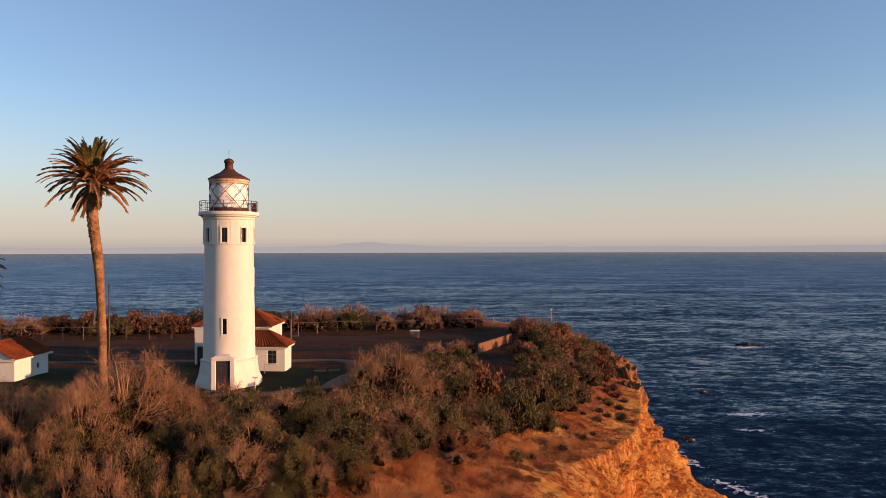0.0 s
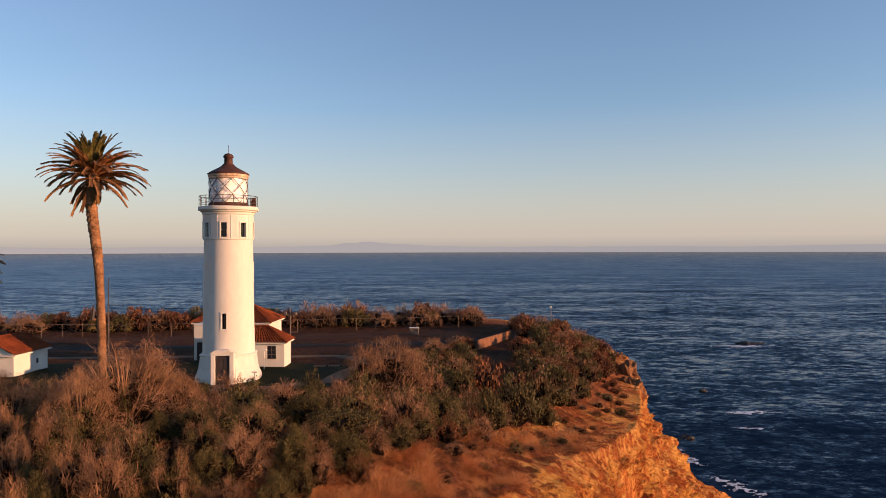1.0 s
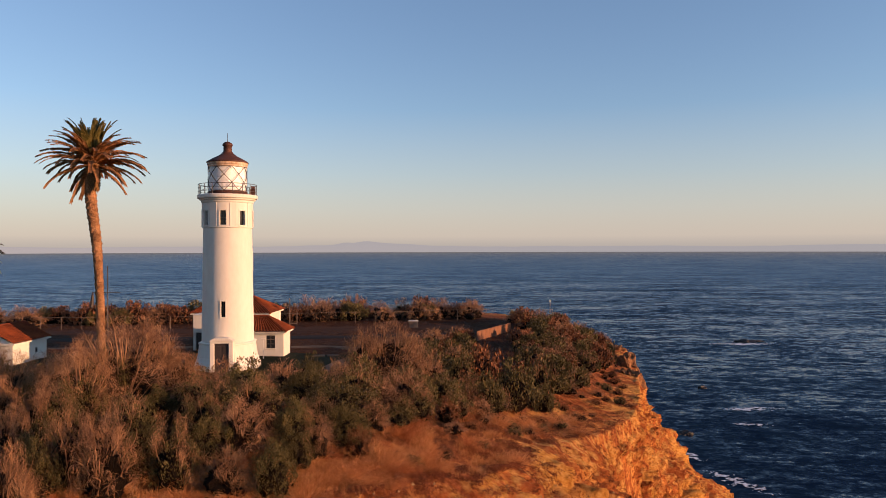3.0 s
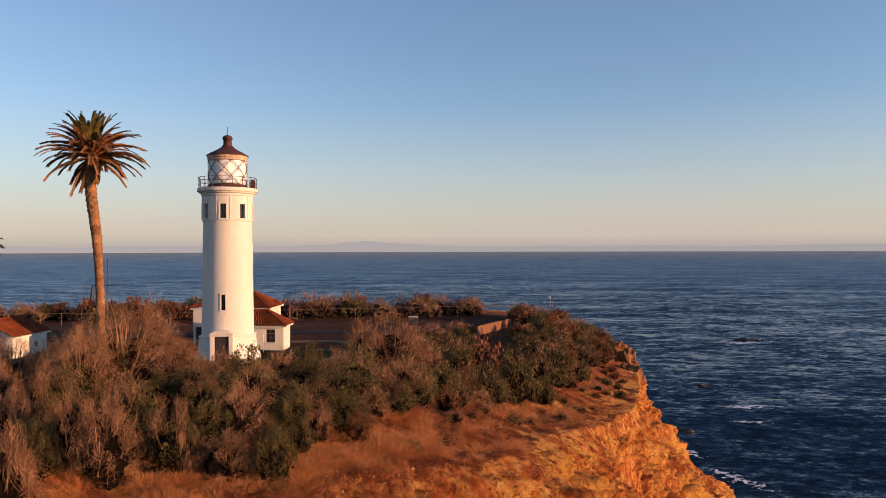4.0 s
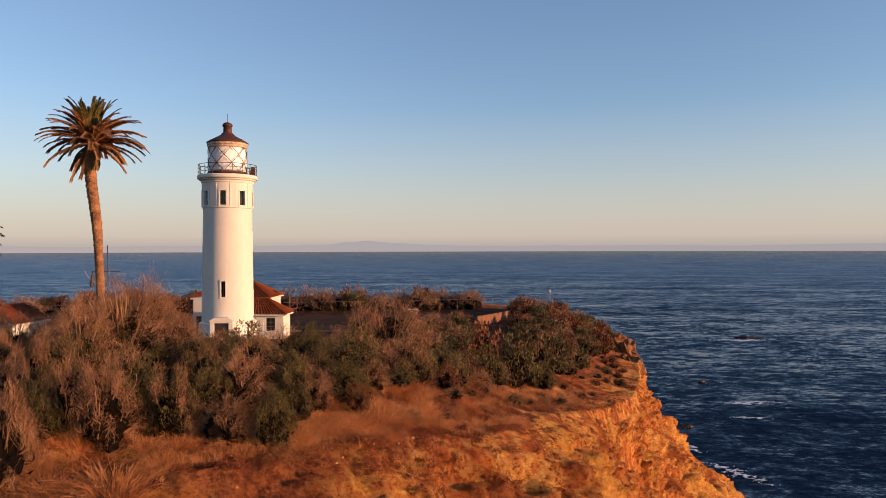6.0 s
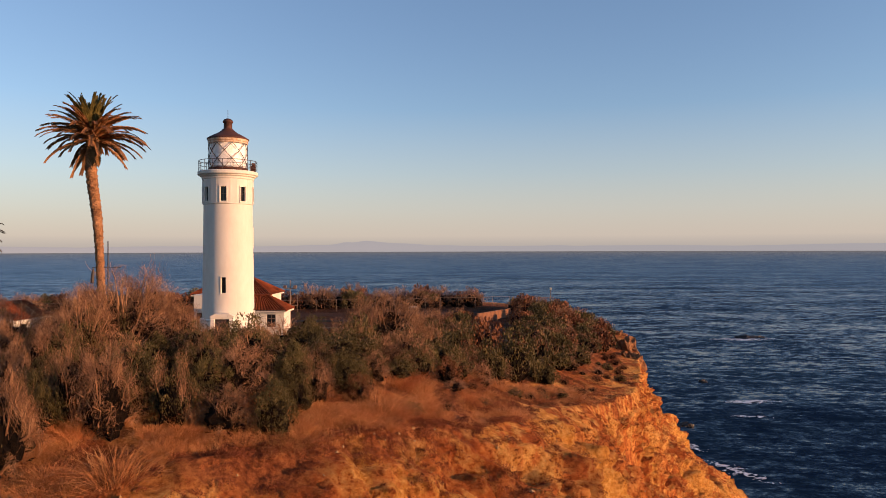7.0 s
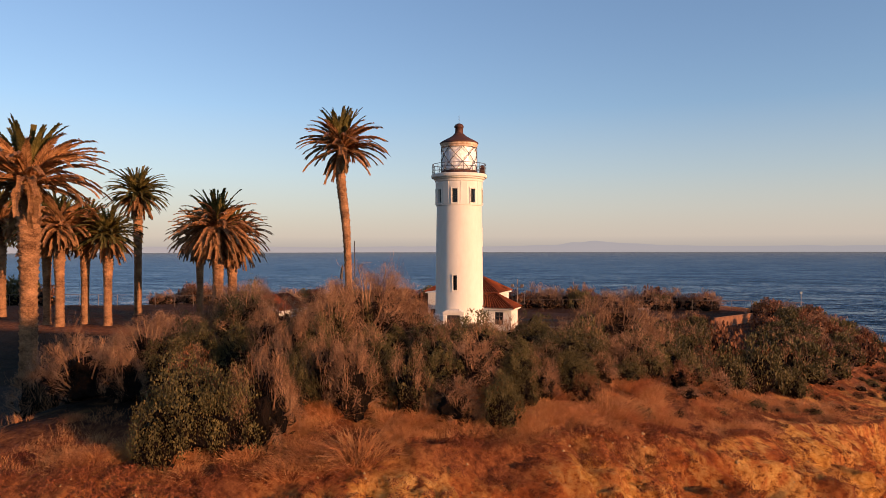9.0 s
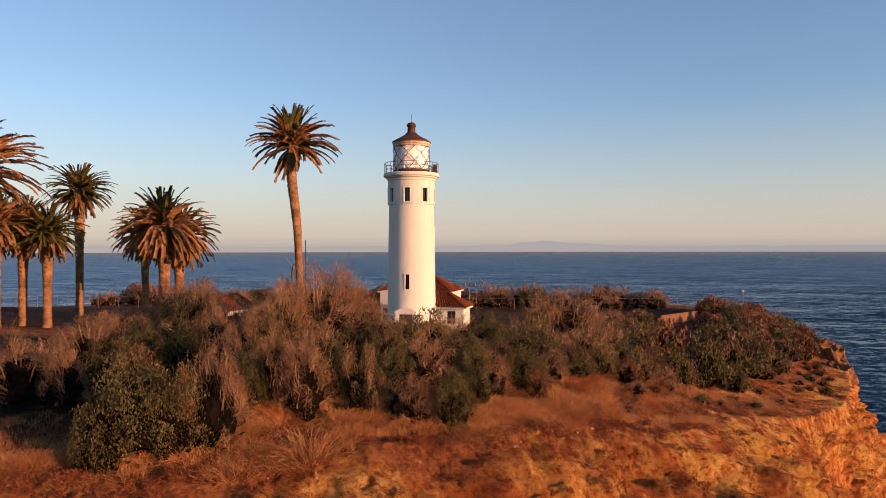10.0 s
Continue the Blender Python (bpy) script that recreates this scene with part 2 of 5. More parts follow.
def clear_glass(name, tint=(0.9, 0.93, 0.95)):
    m, n, l, b = material(name, 0.03)
    b.inputs["Base Color"].default_value = (*tint, 1)
    b.inputs["Transmission Weight"].default_value = 1.0
    b.inputs["IOR"].default_value = 1.1
    return m


M_GLASS = clear_glass("lantern_glass")
M_PANE, _n, _l, _b = material("dark_window_glass", 0.08)
_b.inputs["Base Color"].default_value = (0.012, 0.014, 0.018, 1)
M_CURTAIN = simple("white_lamp_room_curtain", (0.86, 0.84, 0.82), (0.74, 0.72, 0.7), 3.0, 0.5)
# glows pale grey: haze over the far island, put into emission
M_ISLAND_GLOW, _n, _l, _b = material("haze_glow_land", 1.0)
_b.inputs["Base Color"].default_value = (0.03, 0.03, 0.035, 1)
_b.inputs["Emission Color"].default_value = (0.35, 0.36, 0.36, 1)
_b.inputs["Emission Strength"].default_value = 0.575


# ---- small mesh helpers ----
def mesh_of(name, verts, faces, mat, smooth=False):
    me = bpy.data.meshes.new(name)
    me.from_pydata([tuple(v) for v in verts], [], [tuple(f) for f in faces])
    me.materials.append(mat)
    if smooth:
        me.polygons.foreach_set("use_smooth", [True] * len(me.polygons))
    me.update()
    return me


def part(name, bm, mat, parent, label="", m=None):
    """Links a bmesh, or a finished mesh, as one object under a thing or part."""
    if isinstance(bm, bmesh.types.BMesh):
        me = bpy.data.meshes.new(name)
        bmesh.ops.recalc_face_normals(bm, faces=bm.faces)
        bm.to_mesh(me)
        bm.free()
        me.materials.append(mat)
    else:
        me = bm
    ob = new(name, me)
    ob.parent = parent
    if m is not None:
        ob.matrix_basis = m
    return tagged(ob, label)


def thing(name, label, category, at=(0, 0, 0), turn=0, group="", kind=""):
    ob = new(name)
    ob.empty_display_size = 0.3
    ob.matrix_basis = pose(*at, 0, 0, turn)
    return tagged(ob, label, category, group, kind)


def box(bm, lo, hi, bevel=0.0):
    lo, hi = Vector(lo), Vector(hi)
    r = bmesh.ops.create_cube(bm, size=1, matrix=Matrix.LocRotScale((lo + hi) / 2, None, hi - lo))
    if bevel:
        bmesh.ops.bevel(bm, geom=list({e for v in r["verts"] for e in v.link_edges}), offset=bevel, segments=1, affect="EDGES")
    return bm


def boxes(*pairs, bevel=0.0):
    bm = bmesh.new()
    for lo, hi in pairs:
        box(bm, lo, hi, bevel)
    return bm


def tube(points, radii, sides=8, cap=True):
    """Verts and faces of a tube along points."""
    pts = [Vector(p) for p in points]
    radii = [radii] * len(pts) if isinstance(radii, (int, float)) else radii
    verts, faces = [], []
    for i, p in enumerate(pts):
        d = (pts[min(i + 1, len(pts) - 1)] - pts[max(i - 1, 0)]).normalized()
        u = d.cross(Vector((0.3, 1, 0.1)) if abs(d.z) > 0.7 else Vector((0, 0, 1))).normalized()
        w = d.cross(u)
        for k in range(sides):
            a = math.tau * k / sides
            verts.append(p + (u * math.cos(a) + w * math.sin(a)) * radii[i])
    for i in range(len(pts) - 1):
        for k in range(sides):
            k2 = (k + 1) % sides
            faces.append((i * sides + k, i * sides + k2, (i + 1) * sides + k2, (i + 1) * sides + k))
    if cap:
        faces += [tuple(range(sides))[::-1], tuple(range((len(pts) - 1) * sides, len(pts) * sides))]
    return verts, faces


def join(*chunks):
    verts, faces = [], []
    for v, f in chunks:
        k = len(verts)
        verts += list(v)
        faces += [tuple(i + k for i in q) for q in f]
    return verts, faces


def tube_part(name, points, radii, mat, parent, sides=8, label=""):
    return part(name, mesh_of(name, *tube(points, radii, sides), mat, sides > 6), mat, parent, label)


def lathe(profile, steps=48, start=0.0, end=math.tau, cap=False):
    """Verts and faces of a turned shape; profile: (radius, height)."""
    full = abs(end - start - math.tau) < 1e-6
    cols = steps if full else steps + 1
    verts = [(r * math.cos(start + (end - start) * k / steps), r * math.sin(start + (end - start) * k / steps), z)
             for r, z in profile for k in range(cols)]
    faces = []
    for i in range(len(profile) - 1):
        for k in range(steps):
            k2 = (k + 1) % cols
            faces.append((i * cols + k, i * cols + k2, (i + 1) * cols + k2, (i + 1) * cols + k))
    if cap:
        faces += [tuple(range(cols))[::-1], tuple(range((len(profile) - 1) * cols, len(profile) * cols))]
    return verts, faces


def lathe_part(name, profile, mat, parent, steps=48, label="", smooth=False, cap=False):
    return part(name, mesh_of(name, *lathe(profile, steps, cap=cap), mat, smooth), mat, parent, label)


# ---- the lie of the land: the rim of the headland, round from the near left ----
RIM = np.array([(-150, -4, 1), (-60, 5, 1), (-30, 11.5, 1.5), (-17, 15.5, 1.9), (-12.5, 17.6, 1.9), (-10.3, 19.2, 2), (-8, 20.9, 2.1), (-5.5, 22.6, 2.1), (-3.3, 24.7, 2.1),
                (-1.8, 26.8, 1.9), (0.6, 29.3, 1.0), (2.5, 32.5, 0.5), (4.2, 37.5, 0), (7, 45, -1.6), (11, 54, -3.2), (15, 62, -4), (19, 76, -5),
                (22.5, 92, -5), (23.5, 102, -4), (21, 113, -3), (17, 129, -2), (5, 140, -2), (-40, 150, -2), (-78, 146, -2), (-103, 104, -2), (-150, 62, -2)], float)
SEA_Z = -38.0


def rim_distance(x, y):
    """Signed distance from the rim (inside positive), the rim's height and the way along it, for arrays."""
    x, y = np.asarray(x, float), np.asarray(y, float)
    best = np.full(x.shape, 1e9)
    rz, along = np.zeros(x.shape), np.zeros(x.shape)
    inside = np.zeros(x.shape, bool)
    total = 0.0
    n = len(RIM)
    for i in range(n):
        a, b = RIM[i], RIM[(i + 1) % n]
        d = b[:2] - a[:2]
        q = d @ d
        t = np.clip(((x - a[0]) * d[0] + (y - a[1]) * d[1]) / q, 0, 1)
        r = np.hypot(x - a[0] - t * d[0], y - a[1] - t * d[1])
        m = r < best
        best = np.where(m, r, best)
        rz = np.where(m, a[2] + t * (b[2] - a[2]), rz)
        along = np.where(m, total + t * math.sqrt(q), along)
        total += math.sqrt(q)
        cross = ((a[1] > y) != (b[1] > y)) & (x < (b[0] - a[0]) * (y - a[1]) / (b[1] - a[1] + 1e-12) + a[0])
        inside ^= cross
    return np.where(inside, best, -best), rz, along


def fbm(x, y, z, octaves):
    return noise.fractal(Vector((x, y, z)), 0.9, 2.0, octaves)


def smooth01(a):
    a = np.clip(a, 0, 1)
    return a * a * (3 - 2 * a)


def heights(x, y):
    """Height of the land and the share of bare earth, for arrays."""
    x, y = np.asarray(x, float), np.asarray(y, float)
    d, rz, along = rim_distance(x, y)
    top = np.interp(y, [15, 20, 24, 29, 34, 40, 46, 54, 75, 105, 135], [2.2, 2.8, 3.5, 3.9, 3.3, 2.2, 1.2, 0.05, -0.2, -1.4, -2.0])
    low = np.interp(y, [15, 36, 48, 75, 105, 135], [-0.6, -0.5, 0.0, -0.2, -1.4, -2.0])
    k = smooth01((x + 31) / 10)
    top = low + (top - low) * k
    width = np.interp(y, [18, 26, 34, 60], [3.5, 5.0, 8.0, 14.0])
    inner = rz + (top - rz) * smooth01(d / width)
    e = -d
    near = np.interp(e, [0, 1, 4, 12, 40, 70], [0, 0.9, 4.6, 14, 43, 60])
    far = np.interp(e, [0, 0.6, 1.4, 2.4, 5, 14, 36, 60], [0, 4.0, 6.5, 8.6, 12, 21, 43, 60])
    w = smooth01((y - 40) / 16)
    outer = rz - (near * (1 - w) + far * w)
    z = np.where(d > 0, inner, outer)
    bare = smooth01((e + np.interp(y, [24, 31, 37, 50, 64, 80], [-0.35, 0.8, 2.6, 5.5, 5.5, 2.5])) / 1.1)
    return z, bare, d, along


def ground_z(x, y):
    """Height of the land with its unevenness at one place."""
    z, bare, d, along = (float(v[0]) for v in heights(np.array([x]), np.array([y])))
    return z + unevenness(x, y, d, along)


def unevenness(x, y, d, along):
    if d > 2.5:
        return 0.1 * fbm(x * 0.25, y * 0.25, 0, 3) * min(1, (d - 2.5) / 3)
    face = min(1.0, max(0.0, (1.0 - d) / 3))
    gully = noise.noise(Vector((along * 0.28, -d * 0.06, 3.1))) * 1.3 + noise.noise(Vector((along * 0.75, -d * 0.12, 7.7))) * 0.7
    crag = 1.0 + 1.0 * min(1, max(0, (y - 42) / 14))
    rough = fbm(x * 0.5, y * 0.5, along * 0.2, 6) * 0.6 - abs(noise.noise(Vector((x * 0.9, y * 0.9, along * 0.35)))) * 0.7 - abs(noise.noise(Vector((x * 2.1, y * 2.1, 5)))) * 0.35
    return face * (gully * 0.7 + rough * crag) + 0.08 * fbm(x * 0.8, y * 0.8, 2, 3)


def steps_between(*stops):
    out = []
    for a, b, s in stops:
        out += list(np.arange(a, b - 1e-6, s))
    return np.array(out + [stops[-1][1]])


def build_ground():
    xs = steps_between((-150, -32, 3.0), (-32, -14, 0.6), (-14, 34, 0.32), (34, 70, 1.0), (70, 100, 5))
    ys = steps_between((-45, 10, 4), (10, 66, 0.32), (66, 115, 0.7), (115, 160, 1.5), (160, 215, 5))
    gx, gy = np.meshgrid(xs, ys)
    z, bare, d, along = heights(gx.ravel(), gy.ravel())
    fx, fy = gx.ravel(), gy.ravel()
    z = np.array([h + unevenness(a, b, c, s) for h, a, b, c, s in zip(z, fx, fy, d, along)])
    z = np.where(d < -0.4, z - 1.2 - 0.9 * np.minimum(-d, 3), z)  # lies hidden under the cliff face
    z = np.maximum(z, -44)
    w, h = len(xs), len(ys)
    idx = np.arange(w * h).reshape(h, w)
    faces = np.stack([idx[:-1, :-1], idx[:-1, 1:], idx[1:, 1:], idx[1:, :-1]], -1).reshape(-1, 4)
    me = bpy.data.meshes.new("ground")
    me.from_pydata(np.stack([fx, fy, z], 1).tolist(), [], faces.tolist())
    me.polygons.foreach_set("use_smooth", [True] * len(me.polygons))
    at = me.attributes.new("bare", "FLOAT", "POINT")
    patch = np.array([fbm(a * 0.4, b * 0.4, 9, 4) for a, b in zip(fx, fy)])
    at.data.foreach_set("value", np.clip(bare + np.where((d < 7) & (d > -5), patch * 0.6, 0), 0, 1))
    # mask that paints shade under the shrubs and darkens the far field
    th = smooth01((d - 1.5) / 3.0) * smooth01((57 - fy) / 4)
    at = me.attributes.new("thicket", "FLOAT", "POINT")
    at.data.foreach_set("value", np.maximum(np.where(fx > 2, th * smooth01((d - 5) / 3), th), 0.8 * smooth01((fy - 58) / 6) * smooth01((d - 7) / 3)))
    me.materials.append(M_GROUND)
    tagged(new("ground", me), "brown headland with orange eroded cliffs falling to the sea", "ground", kind="structure")


def cliff_columns():
    """Places along the rim with their outward directions."""
    pts = RIM[2:20]
    cols = []
    for i in range(len(pts) - 1):
        p1, p2 = pts[i], pts[i + 1]
        near = min(math.hypot(p1[0], p1[1]), math.hypot(p2[0], p2[1]))
        k = max(2, int(np.linalg.norm((p2 - p1)[:2]) / np.interp(near, [25, 60, 130], [0.19, 0.22, 0.45])))
        for j in range(k):
            t = j / k
            lin = p1 + (p2 - p1) * t
            cols.append(lin)
    c = np.array(cols)
    d = np.gradient(c[:, :2], axis=0)
    n = np.stack([d[:, 1], -d[:, 0]], 1)
    for _ in range(30):  # even the directions out so that the face does not fold
        n[1:-1] = 0.25 * n[:-2] + 0.5 * n[1:-1] + 0.25 * n[2:]
        n /= np.linalg.norm(n, axis=1)[:, None]
    return c, n


def build_cliff():
    """The eroded face: bare earth, gullies, ledges and rock, from just inside the rim to below the water."""
    c, n = cliff_columns()
    run = steps_between((-1.4, 8, 0.18), (8, 20, 0.3), (20, 58, 1.6))
    w = smooth01((c[:, 1] - 40) / 16)
    verts = []
    for i in range(len(c)):
        z0 = ground_z(c[i, 0] - n[i, 0] * 0.45, c[i, 1] - n[i, 1] * 0.45) + 0.03
        for j, v in enumerate(run):
            if -0.45 < v < 0:
                verts.append((c[i, 0] + n[i, 0] * v, c[i, 1] + n[i, 1] * v, z0))
                continue
            if v < 0:
                x, y = c[i, 0] + n[i, 0] * v, c[i, 1] + n[i, 1] * v
                z = ground_z(x, y) + float(np.interp(v, [-1.4, -1.1, -0.5], [-0.14, -0.03, 0.03]))
                verts.append((x, y, z))
                continue
            # way down the profile: nearly upright at first on the seaward side, then about 45 degrees
            e_near, z_near = np.interp(v, [0, 0.9, 5.4, 20, 58], [0, 0.75, 3.9, 14, 41]), np.interp(v, [0, 0.9, 5.4, 20, 58], [0, 0.5, 3.8, 14.2, 41])
            e_far, z_far = np.interp(v, [0, 2, 5, 8, 20, 58], [0, 0.4, 0.8, 1.5, 9.2, 36]), np.interp(v, [0, 4, 8, 20, 58], [0, 3.9, 7.6, 16.5, 43])
            e, dz = e_near + (e_far - e_near) * w[i], z_near + (z_far - z_near) * w[i]
            p = Vector((c[i, 0] + n[i, 0] * e, c[i, 1] + n[i, 1] * e, z0 - dz))
            k = min(1.0, (v + 0.1) / 1.6)
            big = noise.fractal(p * 0.16, 0.9, 2.1, 3) * 1.5
            mid = noise.fractal(Vector((p.x * 0.55, p.y * 0.55, p.z * (0.3 + 0.35 * w[i]))), 0.8, 2.2, 4) * 0.9
            ridge = -abs(noise.noise(Vector((p.x * 0.8, p.y * 0.8, p.z * (0.35 + 0.35 * w[i]) + 4)))) * 0.9 - abs(noise.noise(p * 1.9)) * 0.5 * (0.6 + w[i]) - 0.34 * abs(noise.noise(p * 3.3 + Vector((3, 0, 0)))) + 0.14 * noise.noise(p * 6.1)
            f = noise.voronoi(Vector((p.x * 0.6, p.y * 0.6, p.z * 0.55)))[0]
            g = noise.voronoi(Vector((p.x * 1.7 + 5, p.y * 1.7, p.z * 1.1)))[0]
            ridge += 1.5 * min(0.32, f[1] - f[0]) + 0.6 * min(0.3, g[1] - g[0]) - 0.35
            ledge = 0.35 * w[i] * noise.noise(Vector((p.x * 0.2, p.y * 0.2, p.z * 1.6)))
            a = k * (0.35 + 0.65 * min(1, v / 3)) * (1 + 0.15 * w[i]) * (big * min(1, v / 5) + mid + ridge + 0.35 + ledge)
            verts.append((p.x + n[i, 0] * a * 0.8, p.y + n[i, 1] * a * 0.8, max(p.z + a * 0.5, -44)))
    h = len(run)
    idx = np.arange(len(c) * h).reshape(len(c), h)
    faces = np.stack([idx[:-1, :-1], idx[:-1, 1:], idx[1:, 1:], idx[1:, :-1]], -1).reshape(-1, 4)
    me = bpy.data.meshes.new("cliff")
    me.from_pydata(verts, [], faces.tolist())
    me.polygons.foreach_set("use_smooth", [True] * len(me.polygons))
    a = np.array(verts)
    bare = heights(a[:, 0], a[:, 1])[1]
    patch = np.array([fbm(x * 0.4, y * 0.4, 9, 4) for x, y, z in verts])
    growth = np.array([noise.fractal(Vector((x * 0.35, y * 0.35, z * 0.35 + 7)), 0.9, 2.0, 3) for x, y, z in verts])
    at = me.attributes.new("bare", "FLOAT", "POINT")
    row = np.tile(run, len(c))
    at.data.foreach_set("value", np.clip(np.where(row < 2.2, bare + patch * 0.6, 1.0 - np.clip(growth * 1.6 - 0.35, 0, 0.7)), 0, 1))
    at = me.attributes.new("thicket", "FLOAT", "POINT")
    at.data.foreach_set("value", np.zeros(len(a)))
    me.materials.append(M_GROUND)
    tagged(new("cliff", me), "eroded orange earth cliff with gullies and rocky ledges", "cliff", kind="structure")
    grid = a.reshape(len(c), h, 3)
    return grid, run


def build_sea():
    rings = [0, 60, 100, 150, 200, 260, 340, 450, 600, 800, 1050, 1400, 1800, 2300, 2900, 3600, 4300, 4900]
    n = 96
    verts, faces = [(0, 0, SEA_Z)], []
    for r in rings[1:]:
        lift = 29.4 * float(smooth01((r - 600) / 4300)) ** 1.3
        verts += [(r * math.cos(math.tau * k / n), r * math.sin(math.tau * k / n), SEA_Z + lift) for k in range(n)]
    faces += [(0, 1 + k, 1 + (k + 1) % n) for k in range(n)]
    for i in range(len(rings) - 2):
        for k in range(n):
            k2 = (k + 1) % n
            faces.append((1 + i * n + k, 1 + (i + 1) * n + k, 1 + (i + 1) * n + k2, 1 + i * n + k2))
    tagged(new("water", mesh_of("water", verts, faces, M_SEA, True)), "dark blue open sea with wind-blown ripples", "sea", kind="structure")


def build_island():
    """The low far island beyond the sea's edge, drawn out both ways as painted haze."""
    verts, faces = [], []
    a0, a1, n = radians(-70), radians(60), 420
    for k in range(n + 1):
        a = a0 + (a1 - a0) * k / n
        g = math.degrees(a)
        h = 40 + 12 * noise.noise(Vector((g * 0.12, 0, 2))) + 4 * noise.noise(Vector((g * 0.6, 0, 5))) + 26 * math.exp(-((g + 7.6) / 3.4) ** 2)
        h += 8 * math.exp(-((g + 9.6) / 0.5) ** 2) + 10 * math.exp(-((g + 7.9) / 0.8) ** 2)
        x, y = 4850 * math.sin(a), 4850 * math.cos(a)
        verts += [(x, y, -15), (x, y, -9 + h), (x * 1.02, y * 1.02, -15)]
    for k in range(n):
        b = 3 * k
        faces += [(b, b + 3, b + 4, b + 1), (b + 1, b + 4, b + 5, b + 2)]
    tagged(new("backdrop_island", mesh_of("backdrop_island", verts, faces, M_ISLAND_GLOW, True)), "low grey island and strip, glowing as painted haze on the horizon", "island", kind="structure")


def build_haze():
    """Glowing shell all round the horizon, painted as sea haze that thins upwards."""
    m = bpy.data.materials.new("painted_haze_glow")
    m.use_nodes = True
    n, l = m.node_tree.nodes, m.node_tree.links
    n.remove(n["Principled BSDF"])
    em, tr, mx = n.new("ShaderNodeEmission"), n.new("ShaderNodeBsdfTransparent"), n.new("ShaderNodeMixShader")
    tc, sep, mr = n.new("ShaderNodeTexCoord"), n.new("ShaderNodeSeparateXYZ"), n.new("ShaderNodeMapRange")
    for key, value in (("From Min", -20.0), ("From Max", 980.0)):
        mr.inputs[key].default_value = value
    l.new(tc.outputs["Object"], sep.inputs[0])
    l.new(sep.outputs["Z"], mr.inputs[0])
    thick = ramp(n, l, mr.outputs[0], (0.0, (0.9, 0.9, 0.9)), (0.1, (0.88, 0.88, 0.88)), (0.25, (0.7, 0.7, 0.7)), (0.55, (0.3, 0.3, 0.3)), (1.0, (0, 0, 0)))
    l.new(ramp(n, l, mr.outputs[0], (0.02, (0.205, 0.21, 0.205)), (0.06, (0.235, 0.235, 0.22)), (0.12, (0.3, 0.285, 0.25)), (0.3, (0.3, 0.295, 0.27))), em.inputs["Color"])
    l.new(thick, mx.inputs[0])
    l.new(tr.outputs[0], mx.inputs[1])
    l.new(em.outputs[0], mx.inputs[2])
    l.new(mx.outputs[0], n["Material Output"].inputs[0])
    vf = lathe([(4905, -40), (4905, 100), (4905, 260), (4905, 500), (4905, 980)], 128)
    tagged(new("backdrop_haze", mesh_of("backdrop_haze", *vf, m, True)), "pale grey glowing shell painted as haze on the horizon", "haze", kind="structure")


build_ground()
CLIFF, CLIFF_RUN = build_cliff()
build_sea()
build_haze()
build_island()
rng = random.Random(7)


# ---- ground cover sheets near the tower ----
def strip(name, line, width, mat, label, category, lift=0.05, kind="structure", cross=6):
    """A sheet laid along a line on the land."""
    pts = [Vector((*p, 0)) for p in line]
    dense = []
    for a, b in zip(pts, pts[1:]):
        k = max(2, int((b - a).length / 1.0))
        dense += [a.lerp(b, i / k) for i in range(k)]
    dense.append(pts[-1])
    verts, faces = [], []
    for i, p in enumerate(dense):
        d = (dense[min(i + 1, len(dense) - 1)] - dense[max(i - 1, 0)]).normalized()
        s = Vector((-d.y, d.x, 0))
        wob = width * (1 + 0.12 * noise.noise(p * 0.3))
        for k in range(cross + 1):
            q = p + s * wob * (k / cross - 0.5)
            verts.append((q.x, q.y, ground_z(q.x, q.y) + (lift if 0 < k < cross else -0.05)))
    for i in range(len(dense) - 1):
        for k in range(cross):
            a = i * (cross + 1) + k
            faces.append((a, a + 1, a + cross + 2, a + cross + 1))
    return tagged(new(name, mesh_of(name, verts, faces, mat, True)), label, category, kind=kind)


strip("lawn", [(-52, 63), (-30, 65), (-11, 63)], 19, M_LAWN, "dark mown lawn round the white tower", "lawn", 0.04, cross=16)
strip("path", [(-46, 76), (-28, 77.5), (-14, 78.5), (-10, 74), (-12, 62), (-16, 58.5), (-21, 58)], 2.2, M_PATH, "pale dirt path winding round the tower", "path", 0.09)
strip("road", [(-62, 84), (-40, 88), (-15, 92), (4, 98)], 6.5, M_ASPHALT, "dark asphalt road across the headland", "road", 0.06)
strip("parking_lot", [(-52, 20), (-40, 27), (-24, 34)], 15, M_ASPHALT, "dark asphalt lot among the shrubs in shade", "parking lot", 0.06, cross=14)
strip("field", [(-60, 97), (-30, 103), (0, 110)], 10, M_FIELD, "burnt brown field of dry weeds", "field", 0.05, cross=10)


# ---- the lighthouse ----
def crisp(me, degrees=35):
    """Keeps edges sharper than that angle hard on a smooth mesh."""
    me.set_sharp_from_angle(angle=radians(degrees))
    return me


